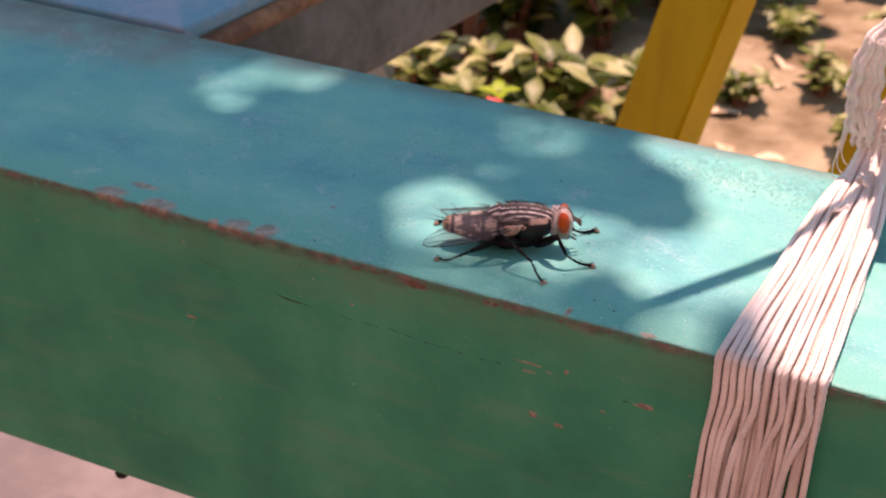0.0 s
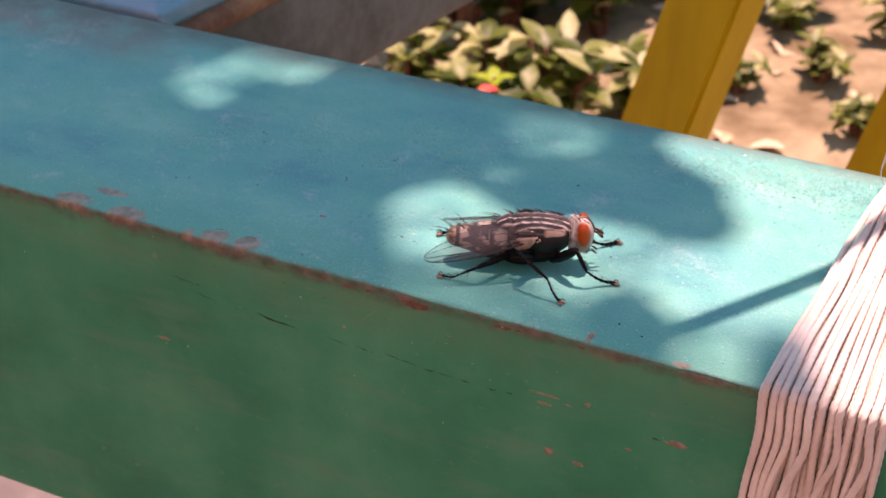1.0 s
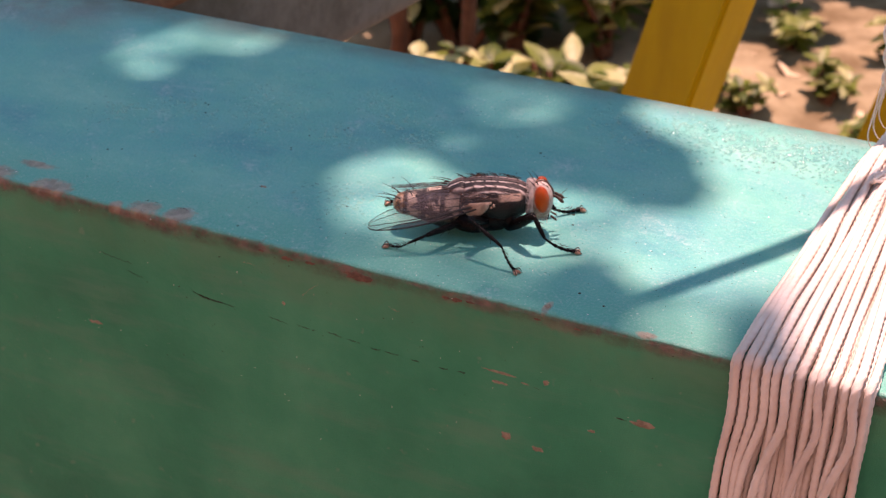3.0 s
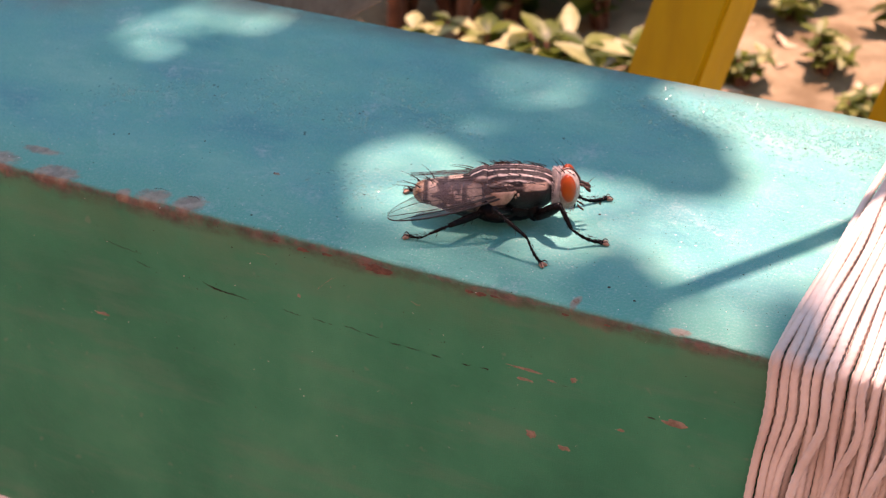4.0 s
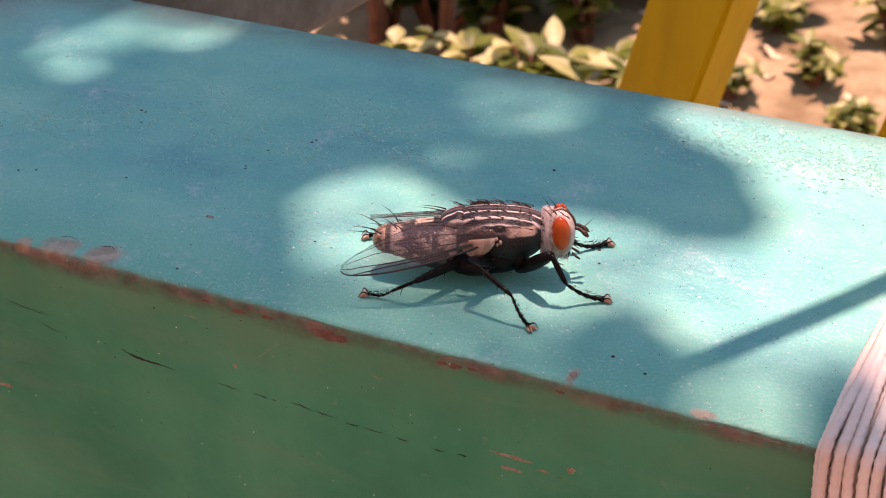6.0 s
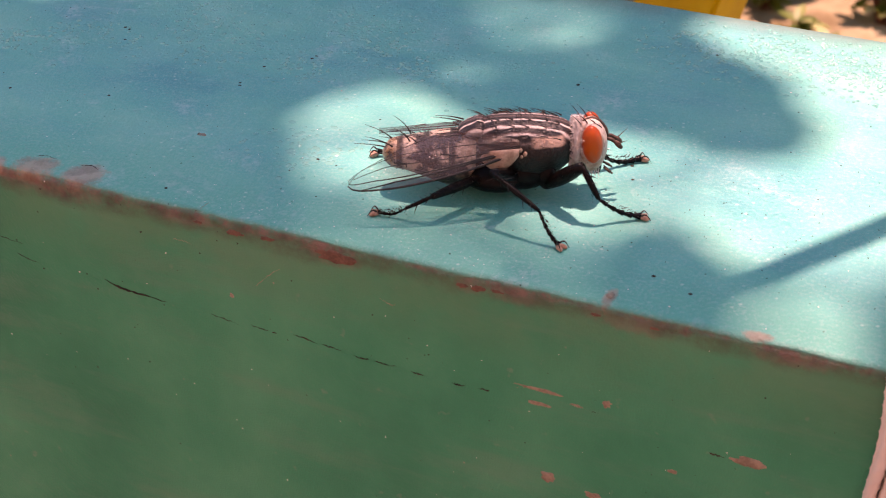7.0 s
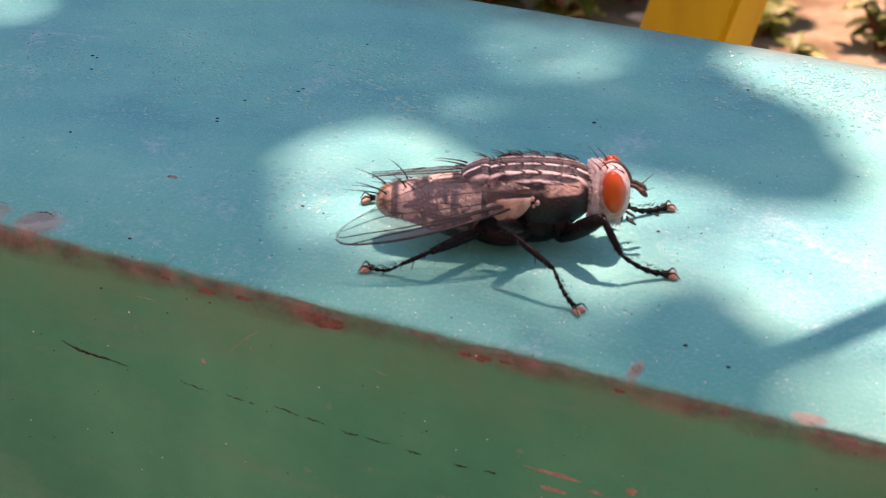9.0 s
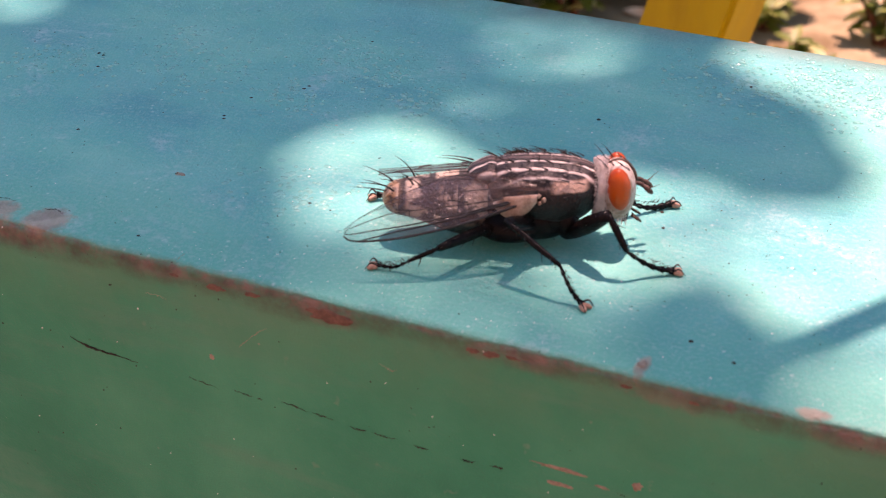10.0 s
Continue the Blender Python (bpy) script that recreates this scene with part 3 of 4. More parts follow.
    for x, a in ((-1.03, 1.86), (-1.25, 1.335), (-1.265, 1.365), (-1.245, 1.61), (-2.28, 1.76), (-2.32, 1.775), (-1.15, 0.72), (-1.87, 0.93), (-2.55, 0.74), (-2.45, 0.79), (-2.22, 1.62), (-1.04, 1.82),
                 (-0.99, 0.14), (-0.42, 0.72), (0.53, 2.10), (1.12, 1.30), (1.17, 1.16), (1.55, 0.32), (1.75, 0.24), (-0.98, 2.53), (2.2, 2.70), (1.15, 2.80)):
        specks.append(dome(x, a, 0.0105, 0.004, int(x * 100), 7))
    for i in range(320):
        x, a = rng.uniform(-4, 3.4), rng.uniform(-1.6, 2.6)
        specks.append(dome(x, a, rng.uniform(0.002, 0.005), 0.003, i, 6))
    for i in range(120):
        specks.append(dome(rng.uniform(0.7, 2.8), rng.uniform(0.35, 1.5), rng.uniform(0.0015, 0.0034), 0.003, i, 6))
    tagged(part("dirt_speck", join(*specks), CRACK, rail, "dark specks of dirt on the paint"), kind="stuff")
    pale = [dome(rng.uniform(-4, 3.4), rng.uniform(-1.6, 2.6), rng.uniform(0.0015, 0.0045), 0.003, i, 6) for i in range(200)]
    pale += [dome(rng.uniform(-0.9, 1.3), 0.04 + abs(rng.gauss(0, 0.2)), rng.uniform(0.001, 0.0034), 0.002, i, 6) for i in range(110)]
    tagged(part("dust_grain", join(*pale), FUZZ, rail, "pale grains of dust on the paint"), kind="stuff")

    part("paint_drip", ball((-3.40, 0.10, -DEEP - 0.005), (0.075, 0.07, 0.055), 12, 8), CRACK, rail, "dark hardened drip under the lower edge")

    # the side rail that butts slantwise against the back of the front rail
    def mitred(geo):
        return [(x, y + (x * math.tan(radians(9.5)) if y < 3 else 0.0), z) for x, y, z in geo[0]], geo[1]

    side = part("side_rail", mitred(box(-9.0, 0.0, -1.90, 0.0, 9.9, -0.06, 0.22)), GREY_WOOD, frame_, "side rail with a faded grey painted flank")
    side.matrix_local = Matrix.Translation((-4.62 * S, (WIDE - 0.03) * S, 0)) @ pose(0, 0, 0, 0, 0, -9.5)
    part("painted_top", mitred(box(-8.9, 0.03, -0.20, 0.01, 9.8, -0.004, 0.05)), SIDE_TOP, side, "faded turquoise paint on the upper face")
    part("rubbed_arris", sweep(smooth_line([(-0.03, 0.1, -0.36), (-0.02, 2, -0.34), (-0.03, 5, -0.36), (-0.03, 9.7, -0.34)], 8), 0.14, 8), RUST_WOOD, side, "brown wood rubbed bare along the arris")
    for x in (-40.5, 44.5):
        part("leg", box(x - 1.4, 0.1, -45.0, x + 1.4, 2.9, -DEEP + 0.02, 0.2), RAIL, frame_, "square wooden leg painted green")


def build_wall():
    # added behind the camera as a reflector: warm bounce for rail face and cords
    wall = part("wall_bounce", box(-600, -14, 0, 600, 0, 260, 0.5), PLASTER)
    wall.location = P(0, -150, -45.2)
    tagged(wall, "unseen pinkish plaster wall added beside the paving to bounce sunlight", "wall", kind="structure")


def build_sky_block():
    # unseen wall, added to block low sky and darken reflections on the rail
    wall = part("wall_sky_block", box(-420, 330, 0, 420, 352, 215), BLOCK_WALL, None, "dark grey-green wall added out of view to cut the sky light")
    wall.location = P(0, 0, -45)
    tagged(wall, "dark grey-green wall added out of view to cut the sky light", "wall", kind="structure")


def build_posts():
    def post(x, y):
        p = thing("yellow_post", "leaning yellow painted wooden post behind the rail", "post", P(x, y, -45), group="yellow posts")
        bm = bmesh.new()
        bmesh.ops.create_cube(bm, size=1.0)
        for v in bm.verts:
            h = (v.co.z + 0.5) * 52
            # the arris between the two seen faces is the corner at (0.5, -0.5)
            q = Matrix.Rotation(radians(-20), 2) @ Vector(((v.co.x - 0.5) * 1.44, (v.co.y + 0.5) * 0.97))
            v.co = Vector((0.265 * h + q.x, q.y, h))
        bmesh.ops.bevel(bm, geom=bm.edges[:], offset=0.07, segments=2, affect="EDGES")
        bm.verts.index_update()
        geo = [tuple(v.co) for v in bm.verts], [tuple(v.index for v in f.verts) for f in bm.faces]
        bm.free()
        part("shaft", geo, YELLOW, p, smooth=False)
    z = -45
    post(-0.74 + 0.265 * z, 15.96)
    post(3.43 + 0.265 * z, 15.96)


# ---- cords ----
def build_cords():
    rng = random.Random(31)
    ox = 3.05
    bundle = thing("cord_binding", "pinkish white twisted cotton cords bound tightly over the painted rail", "cord", P(ox, 0, 0))
    front, over = 17, 13
    for i in range(front + over):
        upper = i >= front
        f = (i + 0.5) / front if not upper else (i - front + 0.5) / over
        r = rng.uniform(0.0255, 0.0295)
        x0 = 2.70 + 0.88 * f + rng.uniform(-0.012, 0.012)
        # lower down they part round two narrow gaps, and a few run slantwise over the rest
        astray = upper and f > 0.35 and i % 3 == 1
        xb = 2.62 + 0.80 * f + (0.05 if f > 0.30 else -0.02) + (0.04 if f > 0.84 else 0.0) + rng.uniform(-0.02, 0.02) + (rng.uniform(-0.30, -0.12) if astray else rng.uniform(-0.06, 0.06) if upper else 0.0)
        d = r + (0.050 if upper else 0.0) + (0.03 if astray else 0.0) + rng.uniform(0, 0.008)
        lift = d
        # towards the gathering behind the rail the cords close up and rise
        gx, gz = 2.96 + 0.34 * f + (rng.uniform(-0.09, 0.06) if upper else rng.uniform(-0.02, 0.02)), 0.26 + 0.12 * f + rng.uniform(-0.05, 0.06)
        close = 0.36 + 0.12 * rng.random()
        wob = lambda k=0.014: rng.uniform(-k, k)
        pts = [(xb + 0.02, 0.25, -DEEP - 0.05), (xb, -d, -DEEP + 0.25), (xb + wob(), -d, -2.4), (xb + 0.25 * (x0 - xb) + wob(0.014), -d, -1.6), (xb + 0.6 * (x0 - xb) + wob(0.014), -d, -0.8), (x0 + wob(), -d, -0.35),
               (x0, -d, -0.06), (x0 + 0.003, -d * 0.7, d * 0.7), (x0 + 0.008, 0.07, lift), (x0 + (gx - x0) * 0.12 + wob(), 0.6, lift + 0.008),
               (x0 + (gx - x0) * 0.26 + wob(0.016), 1.3, lift + 0.03), (x0 + (gx - x0) * close + wob(0.016), 2.0, lift + 0.07), (x0 + (gx - x0) * (close + 0.25), 2.6, lift + 0.14),
               (gx, 3.12, gz), (3.06 + 0.20 * f, 3.26, gz + 0.36), (3.36 + 0.12 * f, 3.42, 1.3)]
        strand("strand", smooth_line([(x - ox, y, z) for x, y, z in pts], 40), r, bundle)
    # the gathered rope, its whipping, and frayed ends
    for k in range(6):
        pts = []
        for j in range(29):
            a = 2 * math.pi * j / 28
            pts.append((0.30 + 0.17 * math.cos(a), 3.28 + 0.15 * math.sin(a), 0.42 + 0.05 * (k + j / 28) + 0.05 * math.cos(a)))
        cord("whipping", pts, 0.027, bundle, "turn of cord tied round the gathered strands")
    for k in range(3):
        pts = []
        for j in range(60):
            a = 2 * math.pi * (j / 16 + k / 3)
            pts.append((0.42 + 0.13 * math.cos(a), 3.46 + 0.13 * math.sin(a), 0.72 + 0.06 * j))
        part("rope_ply", sweep(pts, 0.135, 10, 5, 0.08, 9.0), CORD, bundle, "thick ply of the rising rope")
    for k in range(9):
        x, y = -0.06 + 0.032 * k - 0.13 + rng.uniform(-0.02, 0.02), 3.22 + rng.uniform(-0.06, 0.08)
        end = 0.36 + 0.10 * abs(k - 4) / 4 + rng.uniform(-0.06, 0.08)
        pts = [(0.12, 3.36, 1.75), (x * 0.7 + 0.02, y, 1.45), (x - 0.02 + rng.uniform(-0.03, 0.03), y, 1.0), (x + rng.uniform(-0.03, 0.03), y - 0.02, end + 0.22), (x + rng.uniform(0.0, 0.05), y - 0.02, end)]
        line = smooth_line(pts, 12)
        turn = [(p[0] + 0.014 * math.cos(j * 0.9), p[1] + 0.014 * math.sin(j * 0.9), p[2]) for j, p in enumerate(line)]
        cord("frayed_end", turn, [0.036 * min(1.0, 0.25 + (len(line) - j) / 14) for j in range(len(line))], bundle, "frayed cord end")
    for k, (x, end, curl) in enumerate(((-0.24, 0.02, 0.10), (-0.18, 0.22, 0.05), (0.10, 0.26, -0.06), (0.04, 0.30, 0.05), (-0.21, 0.12, 0.07))):
        pts = [(x + 0.05, 3.2, 0.75), (x, 3.2, end + 0.30), (x - 0.02, 3.19, end + 0.12), (x + 0.02, 3.19, end + 0.02), (x + curl, 3.2, end)]
        part("loose_fibre", sweep(smooth_line(pts, 6), [0.008 - 0.0002 * j for j in range(25)], 5), CORD, bundle)
    for x, y, z in ((0.02, 2.35, 0.22), (0.12, 2.75, 0.33)):
        pts = [(x + rng.uniform(-0.06, 0.06), y + rng.uniform(-0.14, 0.14), z + rng.uniform(-0.03, 0.05)) for _ in range(9)]
        part("fibre_tuft", sweep(smooth_line(pts, 6), 0.013, 6), CORD, bundle, "small pinkish knot of fluff")


# ---- the fly ----
def build_fly():
    fly = thing("flesh_fly", "grey striped fly with orange-red eyes resting on the turquoise rail", "fly", P(0.615, 0.836, 0.0), 21.1)
    fly.scale = (1.01, 1.01, 1.05)
    rng = random.Random(5)
    thorax = part("thorax", loft([(-0.185, 0.275, 0.03, 0.035), (-0.165, 0.266, 0.08, 0.082), (-0.10, 0.250, 0.13, 0.128), (0.0, 0.237, 0.164, 0.150), (0.10, 0.232, 0.170, 0.156), (0.19, 0.236, 0.157, 0.146), (0.26, 0.246, 0.128, 0.120), (0.31, 0.256, 0.09, 0.085), (0.335, 0.258, 0.05, 0.05)]), THORAX, fly, "black thorax with pale grey stripes")
    part("scutellum", loft([(-0.255, 0.312, 0.02, 0.012), (-0.235, 0.312, 0.055, 0.03), (-0.19, 0.317, 0.082, 0.048), (-0.14, 0.322, 0.09, 0.055), (-0.10, 0.318, 0.06, 0.03)], 20), THORAX, thorax)
    part("breast", ball((0.05, 0, 0.135), (0.200, 0.165, 0.118)), BLACK, thorax, "black underside")
    abdomen = part("abdomen", loft([(-0.632, 0.178, 0.012, 0.010), (-0.624, 0.180, 0.036, 0.030), (-0.606, 0.182, 0.064, 0.054), (-0.570, 0.183, 0.090, 0.070), (-0.50, 0.184, 0.114, 0.080), (-0.40, 0.175, 0.140, 0.106), (-0.30, 0.166, 0.156, 0.132), (-0.21, 0.172, 0.158, 0.140), (-0.15, 0.210, 0.11, 0.10), (-0.12, 0.215, 0.06, 0.06)]), ABDOMEN, fly, "brown abdomen chequered with silvery patches")

    head = part("head", ball((0.402, 0, 0.246), (0.084, 0.112, 0.138), 28, 18), FACE, fly, "silvery white face")
    for s in (-1, 1):
        v, f = ball((0, 0, 0), (0.054, 0.050, 0.098), 26, 18)
        turn = Matrix.Rotation(radians(s * 14), 3, "Z") @ Matrix.Rotation(radians(-6), 3, "Y")
        v = [tuple(turn @ Vector(q) + Vector((0.406, s * 0.078, 0.280))) for q in v]
        part("eye", (v, f), EYE, head, "orange-red compound eye")
        part("antenna", join(sweep(smooth_line([(0.478, s * 0.018, 0.285), (0.505, s * 0.022, 0.280), (0.522, s * 0.024, 0.265)], 3), [0.008, 0.009, 0.010, 0.010, 0.010, 0.009, 0.007], 8),
                             sweep(smooth_line([(0.515, s * 0.024, 0.275), (0.536, s * 0.028, 0.258), (0.556, s * 0.031, 0.240)], 3), [0.007, 0.010, 0.013, 0.013, 0.013, 0.011, 0.006], 8),
                             hair((0.53, s * 0.032, 0.262), (0.7, s * 0.4, 0.5), 0.075, 0.0035)), BROW, head, "short dark antenna with a bristle")
        part("palp", sweep([(0.47, s * 0.03, 0.135), (0.50, s * 0.035, 0.115), (0.515, s * 0.035, 0.105)], [0.006, 0.007, 0.004], 6), BROW, head)
    part("brow_stripe", sweep(smooth_line([(0.345, 0, 0.355), (0.40, 0, 0.381), (0.440, 0, 0.366), (0.472, 0, 0.325), (0.484, 0, 0.285)], 4), [0.008 + 0.003 * math.sin(k * 0.18) for k in range(17)], 8), BROW, head, "dark stripe between the eyes")
    part("mouth", sweep(smooth_line([(0.435, 0, 0.15), (0.440, 0, 0.115), (0.435, 0, 0.09)], 3), [0.02, 0.022, 0.022, 0.02, 0.018, 0.018, 0.012], 8), BLACK, head)
    fuzz = []
    for i in range(1900):
        a = rng.uniform(0, 2 * math.pi)
        r = rng.uniform(0.9, 1.05)
        x = rng.uniform(0.295, 0.350)
        root = (x, 0.104 * r * math.cos(a), 0.250 + 0.122 * r * math.sin(a))
        fuzz.append(hair(root, (0.25 + rng.uniform(-0.4, 0.4), math.cos(a) * 0.8, math.sin(a) * 0.8), rng.uniform(0.012, 0.026), 0.0015, 0, (0.010, 0, -0.006), 3, 2))
    part("neck_fringe", join(ball((0.332, 0, 0.250), (0.026, 0.106, 0.126), 24, 12), *fuzz), FUZZ, head, "fringe of white hairs behind the head")
    beard = [hair((rng.uniform(0.36, 0.45), rng.uniform(-0.07, 0.07), rng.uniform(0.115, 0.14)), (rng.uniform(-0.3, 0.5), rng.uniform(-0.6, 0.6), -1), rng.uniform(0.02, 0.045), 0.0028, 0, (0, 0, 0), 3, 2) for _ in range(90)]
    part("beard", join(*beard), FUZZ, head)
    bristles = []
    for s in (-1, 1):
        for x, z, l in ((0.355, 0.362, 0.085), (0.38, 0.378, 0.07), (0.42, 0.375, 0.04), (0.45, 0.355, 0.035)):
            bristles.append(hair((x, s * 0.035, z - 0.006), (-0.5, s * 0.35, 1), l, 0.0042, 0, (-0.025, 0, 0)))
        for z in (0.2, 0.17, 0.15):
            bristles.append(hair((0.470, s * 0.04, z), (0.8, s * 0.4, -0.4), 0.05, 0.003))
    part("bristles", join(*bristles), BRISTLE, head)

    # bristles of thorax and abdomen
    bristles = []
    for s in (-1, 1):
        for x in (-0.13, -0.06, 0.02, 0.10, 0.18, 0.25):
            for y in (0.035, 0.08, 0.125):
                z = 0.240 + 0.158 * math.sqrt(max(0.05, 1 - (y / 0.170) ** 2)) * (1 - 1.9 * max(0, abs(x - 0.07) - 0.1) ** 1.2)
                bristles.append(hair((x + rng.uniform(-0.01, 0.01), s * y, z - 0.012), (-0.85, s * 0.25, 0.55), rng.uniform(0.05, 0.08), 0.0038, 0, (-0.02, 0, -0.015)))
        for y, l in ((0.02, 0.12), (0.06, 0.15), (0.09, 0.13)):
            bristles.append(hair((-0.23, s * y, 0.322), (-1, s * 0.25, 0.18), l, 0.0045, 0, (-0.02, 0, -0.02)))
    part("bristles", join(*bristles), BRISTLE, thorax)
    short = []
    for i in range(170):
        x, a = rng.uniform(-0.15, 0.27), rng.uniform(0.15, math.pi - 0.15)
        ry, rz = 0.164 - 0.9 * max(0, abs(x - 0.06) - 0.1) ** 1.3, 0.16 - 0.8 * max(0, abs(x - 0.06) - 0.1) ** 1.3
        short.append(hair((x, ry * math.cos(a), 0.240 + rz * math.sin(a)), (-0.9, 0.3 * math.cos(a), 0.5), rng.uniform(0.015, 0.028), 0.0022, 0, (0, 0, 0), 3, 2))
    tagged(part("fine_hairs", join(*short), BRISTLE, thorax), kind="stuff")
    bristles = []
    for x, y, z, w, l in ((-0.575, -0.05, 0.245, (-0.75, -0.25, 0.75), 0.13), (-0.58, 0.04, 0.242, (-0.8, 0.2, 0.7), 0.13), (-0.595, -0.02, 0.225, (-0.95, -0.1, 0.35), 0.14), (-0.60, 0.05, 0.21, (-0.95, 0.25, 0.25), 0.11),
                          (-0.49, -0.035, 0.268, (-0.4, -0.2, 0.95), 0.12), (-0.49, 0.045, 0.268, (-0.4, 0.2, 0.95), 0.12), (-0.455, -0.055, 0.272, (-0.5, -0.2, 0.9), 0.09),
                          (-0.605, 0.0, 0.19, (-1, 0, 0.1), 0.04), (-0.55, 0.1, 0.2, (-0.8, 0.6, 0.2), 0.09)):
        bristles.append(hair((x, y, z - 0.01), w, l, 0.0045, 0, (-0.045, 0, -0.02), 5, 6))
    for i in range(260):
        x = rng.uniform(-0.6, -0.2)
        a = rng.uniform(0, 2 * math.pi)
        ry = np.interp(x, (-0.606, -0.575, -0.5, -0.4, -0.3, -0.21), (0.060, 0.088, 0.114, 0.138, 0.15, 0.142))
        rz = np.interp(x, (-0.606, -0.575, -0.5, -0.4, -0.3, -0.21), (0.052, 0.068, 0.080, 0.094, 0.106, 0.110))
        bristles.append(hair((x, ry * math.cos(a), 0.188 + rz * math.sin(a)), (-0.9, 0.35 * math.cos(a), 0.35 * math.sin(a)), rng.uniform(0.012, 0.024), 0.0018, 0, (0, 0, 0), 3, 2))
    part("bristles", join(*bristles), BRISTLE, abdomen)

    # wings, folded back like a roof
    costa = smooth_line([(0.055, 0.175, 0.292), (-0.08, 0.242, 0.262), (-0.28, 0.312, 0.222), (-0.50, 0.358, 0.186), (-0.655, 0.372, 0.170), (-0.738, 0.364, 0.166), (-0.772, 0.336, 0.170)], 5)
    trail = smooth_line([(0.045, 0.150, 0.318), (-0.10, 0.075, 0.340), (-0.30, 0.060, 0.322), (-0.48, 0.112, 0.280), (-0.62, 0.175, 0.232), (-0.728, 0.250, 0.196), (-0.770, 0.326, 0.172)], 5)

    def wing_at(i, w, s):
        a, b = costa[i], trail[i]
        q = a + (b - a) * w
        q = q + np.array((0, 0, 0.030 * math.sin(math.pi * w) + 0.003 * math.sin(w * 19)))
        # the far wing is folded in a little more and lies lower
        return (0.05 + (q[0] - 0.05) * 0.88, 0.80 * q[1], q[2] - 0.022) if s > 0 else (q[0], -q[1], q[2])

    for s in (-1, 1):
        m, cols = 12, len(costa)
        verts = [wing_at(i, j / m, s) for i in range(cols) for j in range(m + 1)]
        faces = [(i * (m + 1) + j, i * (m + 1) + j + 1, (i + 1) * (m + 1) + j + 1, (i + 1) * (m + 1) + j) for i in range(cols - 1) for j in range(m)]
        wing = part("wing", (verts, faces), WING, fly, "clear smoky wing with dark veins")
        last = cols - 1
        for ws, r, i0, i1 in (((0.0, 0.0, 0.0, 0.0), 0.0095, 0, last), ((0.05, 0.10, 0.10, 0.0), 0.007, 0, last - 7), ((0.08, 0.15, 0.20, 0.12), 0.0055, 0, last - 1), ((0.14, 0.28, 0.46, 0.34), 0.004, 0, last - 4),
                              ((0.22, 0.50, 0.72, 0.80), 0.0035, 0, last - 6), ((1.0, 1.0, 1.0, 1.0), 0.0026, 0, last)):
            idx = list(range(i0, i1 + 1))
            line = [wing_at(i, float(np.interp((i - i0) / (i1 - i0), (0, 0.35, 0.7, 1), ws)), s) for i in idx]
            part("vein", sweep(line, [(0.8 if s < 0 else 0.42) * r * (1 - 0.6 * k / len(line)) for k in range(len(line))], 5), BRISTLE, wing)
        for i, w0, w1 in ((9, 0.26, 0.46), (15, 0.34, 0.60)):
            part("vein", sweep([wing_at(i + round(k * 0.5), w0 + (w1 - w0) * k / 4, s) for k in range(5)], 0.0035, 5), BRISTLE, wing)
        lobe = smooth_line([(0.05, s * 0.182, 0.285, 0.018), (0.01, s * 0.202, 0.268, 0.042), (-0.045, s * 0.214, 0.256, 0.054), (-0.09, s * 0.205, 0.254, 0.046), (-0.135, s * 0.185, 0.254, 0.012)], 4)
        verts, faces, k = [], [], 9
        for q in lobe:
            for j in range(k):
                a = math.pi * (j / (k - 1) - 0.5)
                verts.append((q[0], q[1] + s * 0.016 * math.cos(a), q[2] + q[3] * math.sin(a)))
        for i in range(len(lobe) - 1):
            faces += [(i * k + j, i * k + j + 1, (i + 1) * k + j + 1, (i + 1) * k + j) for j in range(k - 1)]
        part("calypter", (verts, faces), CALYPTER, fly, "tan lobe at the wing's base")
        part("halter", join(ball((0.050, s * 0.172, 0.292), (0.018, 0.012, 0.013), 10, 8), ball((0.080, s * 0.172, 0.272), (0.010, 0.009, 0.013), 10, 8), ball((0.063, s * 0.175, 0.258), (0.008, 0.008, 0.009), 8, 6)), CALYPTER, fly, "pale knobs below the wing's base")

    # legs: root, knee, ankle, foot
    def leg(root, knee, ankle, foot, thick):
        def limb(a, b, r, belly):
            a, b = Vector(a), Vector(b)
            pts = [a.lerp(b, k / 8) for k in range(9)]
            return pts, [r * (0.55 + belly * math.sin(math.pi * (0.12 + 0.8 * k / 8))) for k in range(9)]
        pts, rr = limb(root, knee, thick, 0.62)
        femur = part("leg", sweep(pts, rr, 10), BLACK, fly, "hairy black leg")
        spines = []
        pts2, rr2 = limb(knee, ankle, thick * 0.50, 0.45)
        part("tibia", sweep(pts2, rr2, 8), BLACK, femur)
        a, b = Vector(ankle), Vector(foot)
        line, radii = [], []
        for k in range(5):
            for t, r in ((0.02, 0.6), (0.5, 0.85), (0.92, 1.15), (0.98, 0.75)):
                q = a.lerp(b, (k + t) / 5)
                q.z = max(0.016, q.z - 0.022 * math.sin(math.pi * (k + t) / 5))
                line.append(q)
                radii.append(thick * (0.32 + 0.035 * k) * r)
        part("tarsus", sweep(line, radii, 8), BLACK, femur, "jointed foot")
        out = (b - a)
        out.z = 0
        out.normalize()
        side = Vector((-out.y, out.x, 0))
        for s in (-1, 1):
            c = b + out * 0.018 + side * (s * 0.013)
            v, f = ball((0, 0, 0), (0.025, 0.013, 0.012), 12, 8)
            ang = math.atan2(out.y, out.x) + s * 0.3
            rot = Matrix.Rotation(ang, 3, "Z") @ Matrix.Rotation(radians(8), 3, "Y")
            part("foot_pad", ([tuple(rot @ Vector(q) + Vector((c.x, c.y, 0.012))) for q in v], f), PAD, femur, "tan sticky pad")
